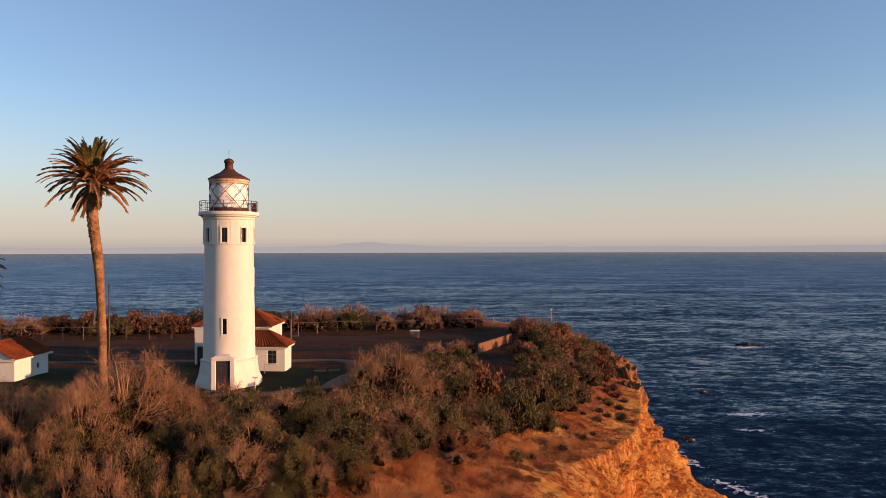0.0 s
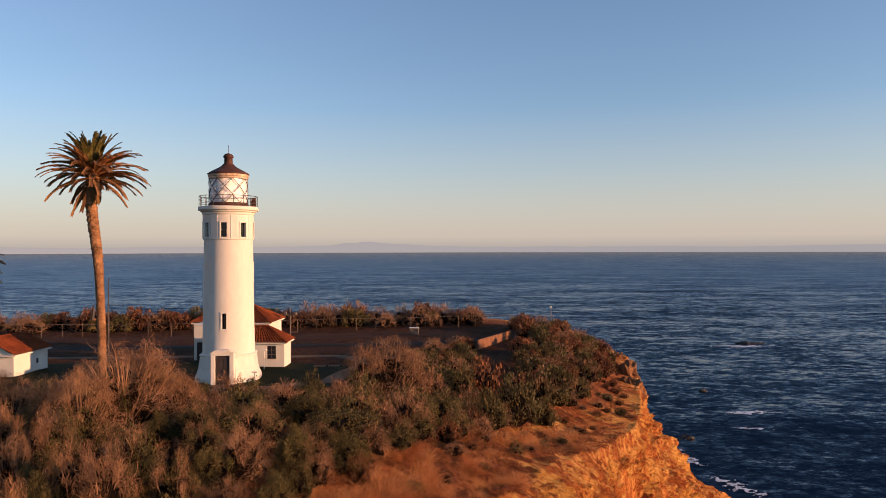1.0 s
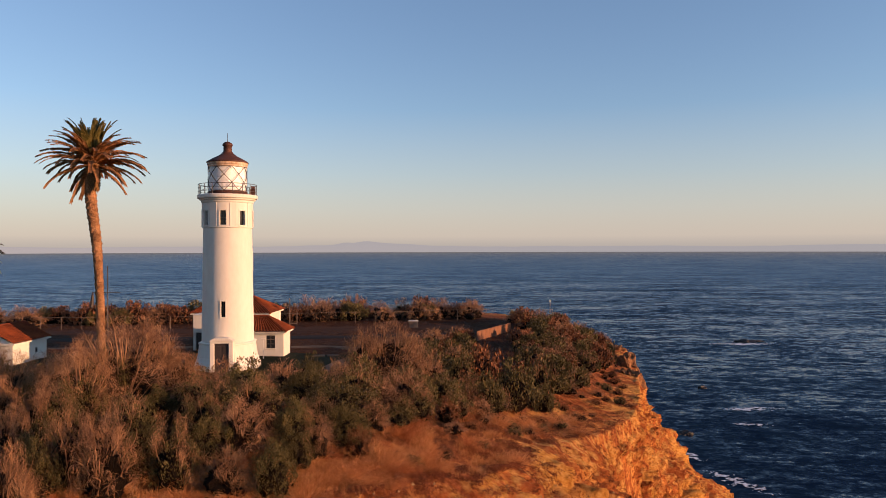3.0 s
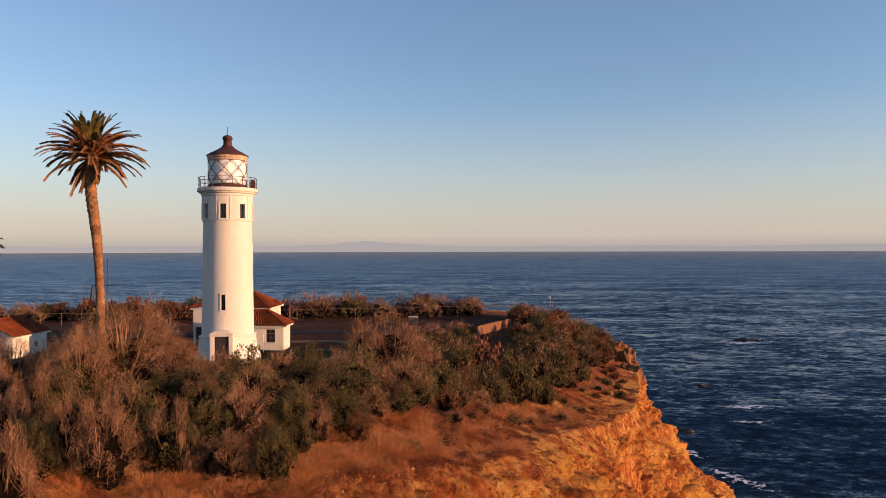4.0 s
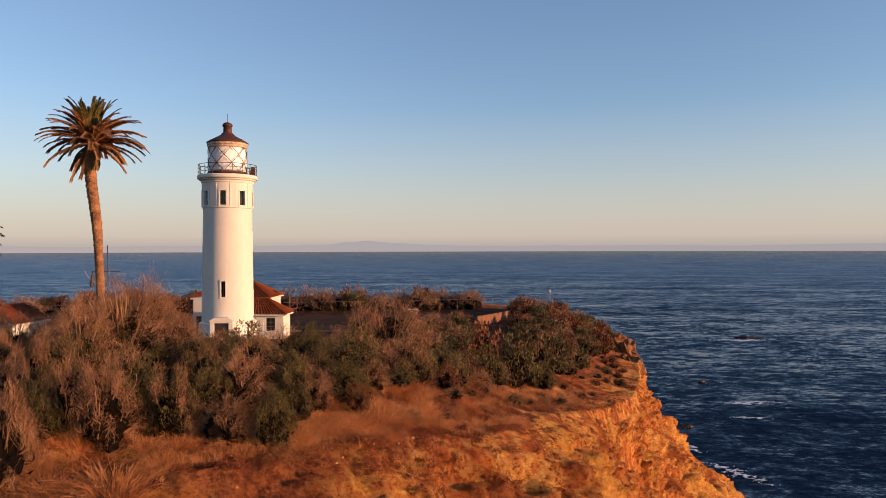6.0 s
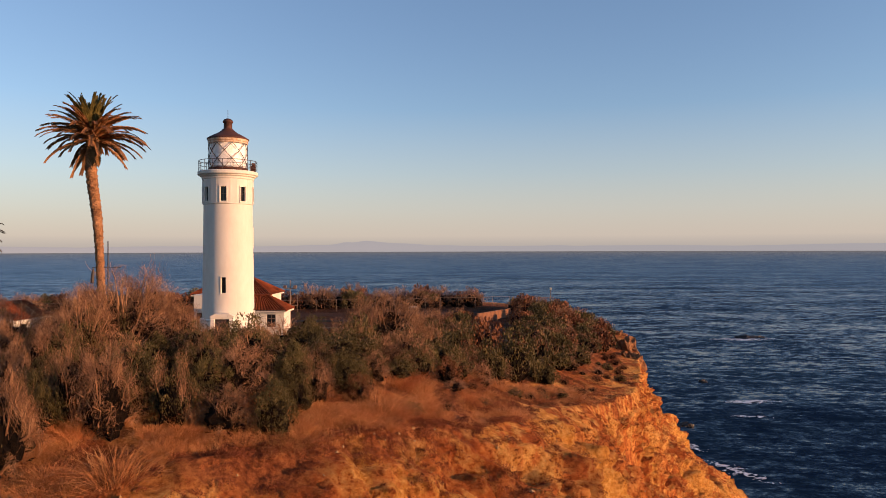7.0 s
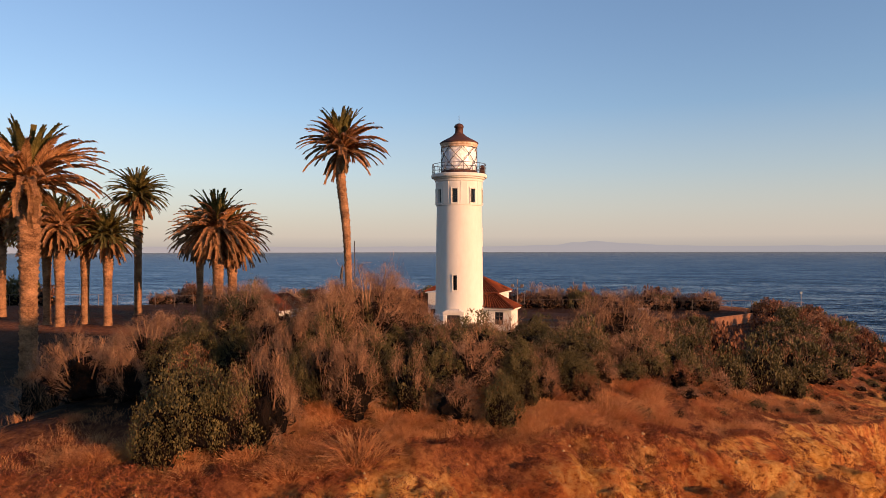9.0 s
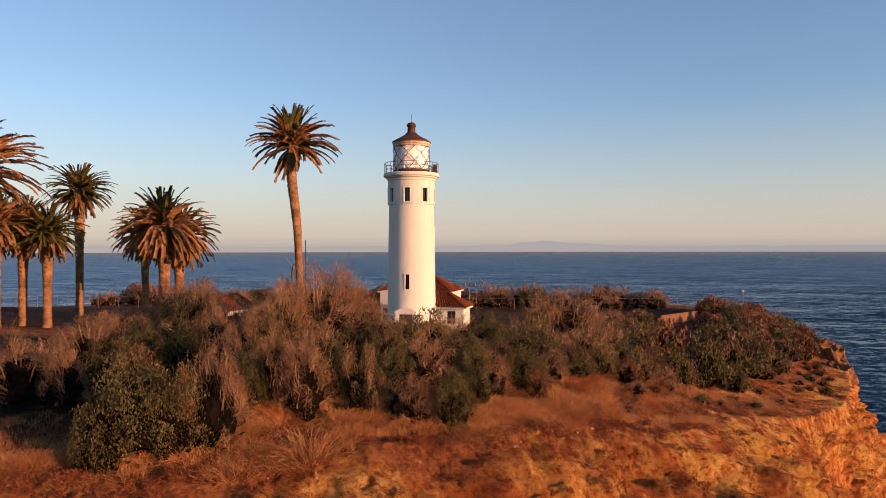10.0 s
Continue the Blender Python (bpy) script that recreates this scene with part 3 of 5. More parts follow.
def drum_wall(radius, z_stops, holes, thick, steps=72, offset=-2.5):
    """A round wall with openings; radius(z); holes: (column from, column to, row from, row to)."""
    ang = [radians(offset + 360 * k / steps) for k in range(steps)]
    verts, faces = [], []
    for z in z_stops:
        for shift in (0, -thick):
            verts += [((radius(z) + shift) * math.cos(a), (radius(z) + shift) * math.sin(a), z) for a in ang]
    at = lambda i, k, inner: (2 * i + inner) * steps + k % steps
    void = {(i, k % steps) for c0, c1, r0, r1 in holes for i in range(r0, r1) for k in range(c0, c1)}
    for i in range(len(z_stops) - 1):
        for k in range(steps):
            if (i, k) in void:
                continue
            faces.append((at(i, k, 0), at(i, k + 1, 0), at(i + 1, k + 1, 0), at(i + 1, k, 0)))
            faces.append((at(i, k, 1), at(i + 1, k, 1), at(i + 1, k + 1, 1), at(i, k + 1, 1)))
            if (i, (k + 1) % steps) in void:
                faces.append((at(i, k + 1, 0), at(i, k + 1, 1), at(i + 1, k + 1, 1), at(i + 1, k + 1, 0)))
            if (i, (k - 1) % steps) in void:
                faces.append((at(i, k, 0), at(i + 1, k, 0), at(i + 1, k, 1), at(i, k, 1)))
            if (i + 1, k) in void:
                faces.append((at(i + 1, k, 0), at(i + 1, k + 1, 0), at(i + 1, k + 1, 1), at(i + 1, k, 1)))
            if (i - 1, k) in void:
                faces.append((at(i, k, 0), at(i, k, 1), at(i, k + 1, 1), at(i, k + 1, 0)))
    for i in (0, len(z_stops) - 1):
        faces += [(at(i, k, 0), at(i, k, 1), at(i, k + 1, 1), at(i, k + 1, 0)) for k in range(steps)]
    return verts, faces


def tower_window(parent, deg, r, z0, z1, half, bars=True):
    """A window in a round wall: frame proud of the wall, dark glass and a glazing bar."""
    turn = pose(0, 0, 0, 0, 0, deg)
    w = part("window", boxes(((r - 0.05, -half - 0.09, z0 - 0.12), (r + 0.035, half + 0.09, z0)), ((r - 0.05, -half - 0.09, z1), (r + 0.035, half + 0.09, z1 + 0.1)),
                             ((r - 0.05, -half - 0.09, z0), (r + 0.025, -half, z1)), ((r - 0.05, half, z0), (r + 0.025, half + 0.09, z1))), M_WHITE, parent, "white window surround", turn)
    part("pane", boxes(((r - 0.24, -half - 0.05, z0 - 0.02), (r - 0.22, half + 0.05, z1 + 0.02))), M_PANE, w, "dark glass")
    if bars:
        part("glazing_bar", boxes(((r - 0.22, -0.02, z0), (r - 0.19, 0.02, z1)), ((r - 0.22, -half, (z0 + z1) / 2 - 0.02), (r - 0.19, half, (z0 + z1) / 2 + 0.02))), M_DARK, w)


def build_lighthouse():
    t = thing("lighthouse", "tall white cylindrical lighthouse with rust-red lantern roof", "lighthouse", (-21.25, 62.94, 0), -82)
    # shaft, slightly tapered, with window openings at the door's bearing and on the sunny side
    zs = [2.4, 3.4, 4.7, 6.1, 7.4, 8.8, 10.4, 11.6, 12.55]
    shaft_r = lambda z: 2.27 - 0.15 * (z - 2.4) / 10.15
    part("shaft", crisp(mesh_of("shaft", *drum_wall(shaft_r, zs, [(-1, 1, 2, 3), (21, 23, 5, 6)], 0.3, offset=0), M_WHITE, True)), M_WHITE, t, "weathered white rendered shaft")
    tower_window(t, 0, shaft_r(5.4), 4.72, 6.08, 0.19)
    tower_window(t, 110, shaft_r(9.6), 8.82, 10.38, 0.19)
    # watch room with eight windows
    zs = [12.55, 12.75, 14.05, 14.75, 15.0]
    part("watch_room", crisp(mesh_of("watch_room", *drum_wall(lambda z: 2.2, zs, [(9 * k - 1, 9 * k + 2, 1, 2) for k in range(8)], 0.3), M_WHITE, True)), M_WHITE, t, "white watch room wall")
    lathe_part("string_course", [(2.12, 12.5), (2.205, 12.54), (2.205, 12.62), (2.19, 12.66)], M_WHITE, t, 64)
    for k in range(8):
        tower_window(t, 45 * k, 2.2, 12.77, 14.03, 0.26)
        part("pilaster", boxes(((2.1, -0.3, 12.66), (2.207, 0.3, 14.75)), bevel=0.01), M_WHITE, t, m=pose(0, 0, 0, 0, 0, 45 * k + 22.5))
    # cornice and gallery
    lathe_part("cornice", [(2.2, 14.72), (2.26, 14.8), (2.28, 14.95), (2.42, 15.02), (2.46, 15.16), (2.3, 15.2)], M_WHITE, t, 64)
    lathe_part("gallery_deck", [(1.6, 15.14), (2.58, 15.14), (2.62, 15.2), (2.62, 15.42), (2.56, 15.48), (1.6, 15.5)], M_WHITE, t, 64, "white gallery deck")
    rail = thing_part("railing", t)
    n = 18
    for k in range(n):
        a = math.tau * k / n
        tube_part("post", [(2.52 * math.cos(a), 2.52 * math.sin(a), 15.46), (2.52 * math.cos(a), 2.52 * math.sin(a), 16.42)], 0.026, M_IRON, rail, 5)
    for z, r in ((16.42, 0.028), (16.1, 0.018), (15.78, 0.018)):
        ring = [(2.52 * math.cos(math.tau * k / 48), 2.52 * math.sin(math.tau * k / 48), z) for k in range(49)]
        tube_part("rail", ring, r, M_IRON, rail, 5)
    # equipment cabinet on the gallery
    part("gallery_horn", boxes(((-0.22, -0.2, 15.5), (0.22, 0.2, 16.1)), ((-0.15, -0.14, 16.1), (0.15, 0.14, 16.35)), bevel=0.03), M_RUST, t, "dark fog signal box", pose(2.2 * math.cos(radians(95)), 2.2 * math.sin(radians(95)), 0, 0, 0, 95))
    # lantern
    lathe_part("lantern_curb", [(1.62, 15.45), (1.74, 15.48), (1.74, 15.78), (1.66, 15.84), (1.6, 15.84)], M_RUST, t, 48, "dark rusty lantern curb")
    lathe_part("curtain", [(1.5, 15.8), (1.52, 16.9), (1.5, 18.02)], M_CURTAIN, t, 48, "white curtain inside the lantern", True)
    g = lathe_part("lantern_glass", [(1.66, 15.82), (1.66, 18.02)], M_GLASS, t, 48, "clear lantern panes", True)
    g.visible_shadow = False
    for k in range(16):
        for s in (1, -1):
            pts = []
            for i in range(9):
                a = math.tau * k / 16 + s * radians(67.5) * i / 8
                pts.append((1.69 * math.cos(a), 1.69 * math.sin(a), 15.84 + 2.16 * i / 8))
            if k % 2 == 0:
                tube_part("astragal", pts, 0.034, M_IRON, t, 4)
    lathe_part("lantern_cornice", [(1.6, 17.98), (1.72, 18.0), (1.74, 18.1), (1.7, 18.16), (1.76, 18.2), (1.78, 18.42), (1.7, 18.46)], M_CORNICE, t, 48, "rust-streaked cream cornice")
    lathe_part("lantern_roof", [(1.82, 18.38), (1.84, 18.46), (1.6, 18.62), (1.2, 18.84), (0.85, 19.02), (0.6, 19.2), (0.44, 19.38)], M_RUST, t, 48, "rust-red conical lantern roof", True)
    lathe_part("ventilator", [(0.42, 19.32), (0.38, 19.4), (0.36, 19.9), (0.44, 19.95), (0.45, 20.08), (0.36, 20.22), (0.16, 20.32), (0.02, 20.35)], M_RUST, t, 32, "dark vent stack", True)
    tube_part("lightning_rod", [(0, 0, 20.3), (0, 0, 21.1)], 0.022, M_IRON, t, 5)
    # eight-sided flared base with the door
    prof = [(2.98, -0.5), (2.95, 0.35), (2.76, 0.8), (2.66, 1.1), (2.5, 2.2), (2.57, 2.24), (2.57, 2.36), (2.45, 2.42), (2.25, 2.45)]
    vf = lathe(prof, 8, radians(22.5), radians(22.5) + math.tau)
    part("base", mesh_of("base", *vf, M_WHITE), M_WHITE, t, "flared eight-sided white base")
    part("door_surround", boxes(((2.3, -0.98, -0.4), (3.02, -0.6, 2.5)), ((2.3, 0.6, -0.4), (3.02, 0.98, 2.5)), ((2.3, -0.98, 2.5), (3.02, 0.98, 2.72)), bevel=0.03), M_WHITE, t, "white door surround")
    bm = bmesh.new()
    vs = [bm.verts.new(v) for v in ((2.3, -1.08, 2.72), (2.3, 1.08, 2.72), (2.3, 0.55, 2.98), (2.3, -0.55, 2.98), (3.1, -1.08, 2.72), (3.1, 1.08, 2.72), (3.1, 0.55, 2.98), (3.1, -0.55, 2.98))]
    for f in ((0, 1, 2, 3), (4, 7, 6, 5), (0, 4, 5, 1), (1, 5, 6, 2), (2, 6, 7, 3), (3, 7, 4, 0)):
        bm.faces.new([vs[i] for i in f])
    part("pediment", bm, M_WHITE, t)
    d = part("door", boxes(((2.84, -0.6, 0.02), (2.88, 0.6, 2.5)), bevel=0.01), M_DARK, t, "dark brown tower door")
    for s in (-1, 1):
        for z in (0.25, 1.35):
            part("door_panel", boxes(((2.88, 0.31 * s - 0.2, z), (2.9, 0.31 * s + 0.2, z + 0.9)), bevel=0.008), M_DARK, d)
    part("handle", boxes(((2.9, 0.06, 1.1), (2.96, 0.1, 1.3))), M_IRON, d)
    part("step", boxes(((2.7, -1.2, -0.4), (3.8, 1.2, 0.02)), bevel=0.03), M_PATH, t, "concrete door step")


def thing_part(name, parent):
    """An empty part that only gathers its own pieces."""
    ob = new(name)
    ob.parent = parent
    ob.empty_display_size = 0.2
    return ob


build_lighthouse()


# ---- houses ----
def panel(length, height, thick, openings=()):
    """A wall panel along +x, its outer face at y = 0, with rectangular openings (x0, x1, z0, z1)."""
    xs = sorted({0, length, *(v for o in openings for v in o[:2])})
    zs = sorted({0, height, *(v for o in openings for v in o[2:])})
    bm = bmesh.new()
    for x0, x1 in zip(xs, xs[1:]):
        for z0, z1 in zip(zs, zs[1:]):
            if not any(o[0] <= x0 and x1 <= o[1] and o[2] <= z0 and z1 <= o[3] for o in openings):
                box(bm, (x0, 0, z0), (x1, thick, z1))
    bmesh.ops.remove_doubles(bm, verts=bm.verts, dist=1e-4)
    return bm


def window_in(parent, x0, x1, z0, z1):
    f = 0.06
    w = part("window", boxes(((x0, 0.08, z0), (x0 + f, 0.14, z1)), ((x1 - f, 0.08, z0), (x1, 0.14, z1)), ((x0 + f, 0.08, z0), (x1 - f, 0.14, z0 + f)), ((x0 + f, 0.08, z1 - f), (x1 - f, 0.14, z1))), M_DARK, parent, "dark window frame")
    part("pane", boxes(((x0 + f, 0.1, z0 + f), (x1 - f, 0.115, z1 - f))), M_PANE, w)
    for k in range(1, 3):
        z = z0 + (z1 - z0) * k / 3
        part("glazing_bar", boxes(((x0 + f, 0.09, z - 0.02), (x1 - f, 0.105, z + 0.02))), M_GALV, w)
    part("glazing_bar", boxes((((x0 + x1) / 2 - 0.02, 0.09, z0 + f), ((x0 + x1) / 2 + 0.02, 0.105, z1 - f))), M_GALV, w)
    part("sill", boxes(((x0 - 0.08, -0.08, z0 - 0.08), (x1 + 0.08, 0.1, z0)), bevel=0.01), M_WHITE, w)


def door_in(parent, x0, x1, z1):
    d = part("door", boxes(((x0 + 0.03, 0.1, 0.02), (x1 - 0.03, 0.15, z1 - 0.03)), bevel=0.01), M_DARK, parent, "dark plank door")
    part("handle", boxes(((x1 - 0.2, 0.06, 1.0), (x1 - 0.15, 0.1, 1.15))), M_GALV, d)


def tiled_slope(a, b, c, d, pitch=0.32):
    """Barrel tiles over the quad a-b (eave) to d-c (ridge): rounded columns and stepped courses."""
    a, b, c, d = (Vector(v) for v in (a, b, c, d))
    width = max((b - a).length, (c - d).length)
    n = max(3, int(width / pitch))
    rows = max(4, int(((d + c) / 2 - (a + b) / 2).length / 0.38))
    up = (b - a).cross(d - a)
    if up.length < 1e-6:
        up = (b - a).cross(c - a)
    up.normalize()
    if up.z < 0:
        up = -up
    verts, faces = [], []
    per = 4
    for r in range(rows):
        for e in (0, 1):
            v = (r + e) / rows
            lo, hi = a.lerp(d, v), b.lerp(c, v)
            for k in range(n * per + 1):
                u = k / (n * per)
                h = 0.1 * abs(math.sin(math.pi * k / per)) + (0.035 if e == 0 else 0.0)
                h += 0.012 * noise.noise(Vector((k // per * 3.1, r * 2.7, 0.5)))
                verts.append(lo.lerp(hi, u) + up * (0.05 + h))
    w = n * per + 1
    for r in range(2 * rows - 1):
        for k in range(w - 1):
            p = r * w + k
            faces.append((p, p + 1, p + w + 1, p + w))
    return verts, faces


def house(name, label, x0, x1, y0, y1, base, eave, ridge_z, front=(), right=(), left=(), hip=True, ridge_along="x", over=0.35, ridge_in=None):
    """A rendered house with a tiled hip or gable roof. Openings: ('w' or 'd', from, to, sill, head) measured along each wall."""
    t = thing(name, label, "house", (0, 0, 0))
    th = 0.25
    h = eave - base
    frames = {"front": (pose(x0, y0, base), x1 - x0, front), "right": (pose(x1, y0 + th, base, 0, 0, 90), y1 - y0 - 2 * th, right),
              "left": (pose(x0, y1 - th, base, 0, 0, -90), y1 - y0 - 2 * th, left), "back": (pose(x1, y1, base, 0, 0, 180), x1 - x0, ())}
    for key, (m, length, ops) in frames.items():
        w = part("wall", panel(length, h, th, [o[1:] for o in ops]), M_WHITE, t, "", m)
        for o in ops:
            if o[0] == "w":
                window_in(w, *o[1:])
            else:
                door_in(w, o[1], o[2], o[4])
    ex0, ex1, ey0, ey1 = x0 - over, x1 + over, y0 - over, y1 + over
    xm, ym = (x0 + x1) / 2, (y0 + y1) / 2
    if hip:
        k = ridge_in if ridge_in is not None else (ey1 - ey0) / 2
        p, q = (ex0 + k, ym, ridge_z), (ex1 - k, ym, ridge_z)
        quads = [((ex0, ey0, eave), (ex1, ey0, eave), q, p), ((ex1, ey1, eave), (ex0, ey1, eave), p, q),
                 ((ex1, ey0, eave), (ex1, ey1, eave), q, q), ((ex0, ey1, eave), (ex0, ey0, eave), p, p)]
    else:
        p, q = (xm, ey0, ridge_z), (xm, ey1, ridge_z)
        quads = [((ex1, ey0, eave), (ex1, ey1, eave), q, p), ((ex0, ey1, eave), (ex0, ey0, eave), p, q)]
        for y, s in ((y0, 1), (y1, -1)):
            bm = bmesh.new()
            vs = [bm.verts.new(v) for yy in (y, y + s * th) for v in ((x0, yy, eave), (x1, yy, eave), (xm, yy, eave + (ridge_z - eave) * (x1 - xm) / (ex1 - xm)))]
            for f in ((0, 1, 2), (5, 4, 3), (0, 3, 4, 1), (1, 4, 5, 2), (2, 5, 3, 0)):
                bm.faces.new([vs[i] for i in f])
            part("gable", bm, M_WHITE, t)
    vf = join(*[tiled_slope(*qd) for qd in quads])
    roof = part("roof", mesh_of("roof", *vf, M_TILE, False), M_TILE, t, "red clay barrel-tile roof")
    ridges = [(p, q)] + ([((ex0, ey0, eave), p), ((ex0, ey1, eave), p), ((ex1, ey0, eave), q), ((ex1, ey1, eave), q)] if hip else [])
    for a, b in ridges:
        a, b = Vector(a) + Vector((0, 0, 0.07)), Vector(b) + Vector((0, 0, 0.1))
        if (b - a).length > 0.2:
            k = max(3, int((b - a).length / 0.4))
            vf = join(*[tube([a.lerp(b, i / k), a.lerp(b, (i + 1.08) / k)], [0.13, 0.1], 7) for i in range(k)])
            part("ridge_tiles", mesh_of("ridge_tiles", *vf, M_TILE), M_TILE, roof)
    bm = boxes(((ex0 + 0.05, ey0 + 0.05, eave - 0.12), (ex1 - 0.05, ey1 - 0.05, eave + 0.02)))
    part("soffit", bm, M_WHITE, t)
    return t


house("annex", "small white annex with a red tiled hip roof", -24.2, -18.0, 69.9, 72.5, -0.3, 2.35, 3.75, front=[("w", 4.45, 5.35, 1.0, 2.3)], right=[], ridge_in=2.3)
house("keeper_house", "white keeper's house with red tiled hip roof behind the tower", -30.6, -22.1, 79.0, 84.5, -0.4, 3.35, 5.15, front=[("w", 6.5, 7.4, 1.3, 2.6)], left=[("d", 1.0, 2.0, 0, 2.1)])
house("hut", "small white hut with a red tiled gable roof", -46.6, -41.75, 64.0, 69.3, -0.4, 1.9, 3.35, front=[("d", 1.6, 2.6, 0, 2.05)], right=[("w", 3.2, 3.6, 1.0, 1.5)], hip=False)


def flat_shed(x0, x1, y0, y1, base, top):
    t = thing("shed", "narrow flat-roofed white shed with a dark door", "shed")
    part("wall", panel(x1 - x0, top - base, 0.2, [(0.25, 1.0, 0, 2.1)]), M_WHITE, t, "", pose(x0, y0, base))
    door_in(t.children[0], 0.25, 1.0, 2.1)
    part("wall", panel(y1 - y0 - 0.2, top - base, 0.2), M_WHITE, t, "", pose(x1, y0 + 0.2, base, 0, 0, 90))
    part("wall", panel(y1 - y0 - 0.2, top - base, 0.2, [(0.6, 1.4, 0, 2.1)]), M_WHITE, t, "", pose(x0, y1, base, 0, 0, -90))
    part("wall", panel(x1 - x0 - 0.4, top - base, 0.2), M_WHITE, t, "", pose(x1 - 0.2, y1, base, 0, 0, 180))
    part("roof", boxes(((x0 - 0.05, y0 - 0.05, top), (x1 + 0.05, y1 + 0.05, top + 0.12)), bevel=0.02), M_WHITE, t, "flat white roof slab")


flat_shed(-28.9, -26.9, 74.5, 76.8, -0.35, 3.55)


# ---- fences and posts ----
def chain_fence(line, group, label):
    t = thing("chain_link_fence", label, "fence", (line[0][0], line[0][1], ground_z(*line[0])), group=group)
    o = Vector((line[0][0], line[0][1], ground_z(*line[0])))
    pts = [Vector((*p, 0)) for p in line]
    posts = []
    for a, b in zip(pts, pts[1:]):
        k = max(1, round((b - a).length / 3.0))
        posts += [a.lerp(b, i / k) for i in range(k)]
    posts.append(pts[-1])
    tops = []
    post = mesh_of("post", *tube([(0, 0, -0.2), (0, 0, 1.95)], 0.033, 6), M_GALV)
    for p in posts:
        z = ground_z(p.x, p.y)
        part("post", post, M_GALV, t, m=pose(p.x - o.x, p.y - o.y, z - o.z))
        tops.append(Vector((p.x - o.x, p.y - o.y, z - o.z + 1.88)))
    tube_part("top_rail", tops, 0.03, M_GALV, t, 5)
    wires = []
    for a, b in zip(tops, tops[1:]):
        n = 8
        for i in range(n):
            for s in (0, 1):
                u0, u1 = i / n, min(1, (i + 2) / n)
                lo, hi = a.lerp(b, u0 if s else u1) - Vector((0, 0, 1.8)), a.lerp(b, u1 if s else u0)
                wires.append(tube([lo, hi], 0.0025, 3, False))
    tagged(part("wire_mesh", mesh_of("wire_mesh", *join(*wires), M_GALV), M_GALV, t), kind="stuff")


chain_fence([(-110, 84), (-96, 88.5), (-68, 101), (-54, 103.7), (-41, 105.5)], "fences round the headland", "rusty chain-link fence along the headland's edge")
chain_fence([(-41, 105.5), (-24, 114), (-11.5, 116.8), (-4, 120), (8, 124), (16, 127)], "fences round the headland", "rusty chain-link fence along the headland's edge")


def board_fence(a, b):
    a, b = Vector((*a, ground_z(*a))), Vector((*b, ground_z(*b)))
    t = thing("board_fence", "rust-brown panelled fence catching the low sun", "fence", tuple(a))
    d = b - a
    n = 9
    post = mesh_of("post", *tube([(0, 0, -0.3), (0, 0, 1.35)], 0.05, 6), M_FENCEWOOD)
    for i in range(n + 1):
        p = d * (i / n)
        part("post", post, M_FENCEWOOD, t, m=pose(*p))
        if i < n:
            q = d * ((i + 1) / n)
            m = look((0, 0, 0), tuple(q - p))
            bm = boxes(((0.0, -0.03, 0.1), (d.length / n, 0.03, 1.15)), bevel=0.01)
            part("panel", bm, M_FENCEWOOD, t, m=pose(p.x, p.y, p.z, 0, 0, math.degrees(math.atan2(d.y, d.x))))
    tube_part("cap_rail", [Vector((0, 0, 1.25)), d + Vector((0, 0, 1.25))], 0.06, M_FENCEWOOD, t, 6, "pale top rail")


board_fence((1.6, 84.5), (6.7, 101))


def utility_pole(x, y, top, label):
    z = ground_z(x, y)
    t = thing("utility_pole", label, "pole", (x, y, z))
    tube_part("mast", [(0, 0, -0.3), (0, 0, top)], [0.08, 0.055], M_GALV, t, 8)
    part("crossarm", boxes(((-0.7, -0.05, top - 1.0), (0.7, 0.05, top - 0.9)), bevel=0.01), M_GALV, t)
    for x2 in (-0.6, 0.6):
        part("floodlight", boxes(((x2 - 0.18, -0.2, top - 0.9), (x2 + 0.18, 0.12, top - 0.6)), bevel=0.03), M_GALV, t, "grey floodlight")
    part("bracket", boxes(((0.05, -0.04, 2.4), (0.9, 0.04, 2.48)), ((0.82, -0.04, 2.48), (0.9, 0.04, 3.8)), bevel=0.005), M_GALV, t)


utility_pole(-20.5, 82.5, 5.4, "grey steel mast with crossarm beside the annex")


def far_mast(x, y, h):
    t = thing("beacon_mast", "thin white mast near the cliff's end", "mast", (x, y, ground_z(x, y)))
    tube_part("mast", [(0, 0, -0.2), (0, 0, h)], 0.05, M_GALV, t, 6)
    part("head", boxes(((-0.15, -0.12, h - 0.1), (0.15, 0.12, h + 0.25)), bevel=0.03), M_WHITE, t)


far_mast(15.2, 124, 3.6)


def flagpole(x, y, h):
    t = thing("flagpole", "dark flagpole with a yardarm and a furled flag", "flagpole", (x, y, ground_z(x, y)))
    tube_part("pole", [(0, 0, -0.2), (0, 0, h)], [0.07, 0.04], M_IRON, t, 8)
    tube_part("yardarm", [(-1.35, 0, h - 2.2), (1.1, 0, h - 2.2)], 0.03, M_IRON, t, 6)
    for s, k in ((-1.25, 1.2),):
        v, f = tube([(s, 0, h - 2.25), (s - 0.05, 0.03, h - 2.6), (s - 0.12, 0, h - 2.25 - k), (s - 0.05, 0, h - 2.35 - k)], [0.03, 0.12, 0.15, 0.03], 7)
        part("flag", mesh_of("flag", v, f, M_DARK), M_DARK, t, "dark furled flag")


flagpole(-29.85, 58.2, 9.3)


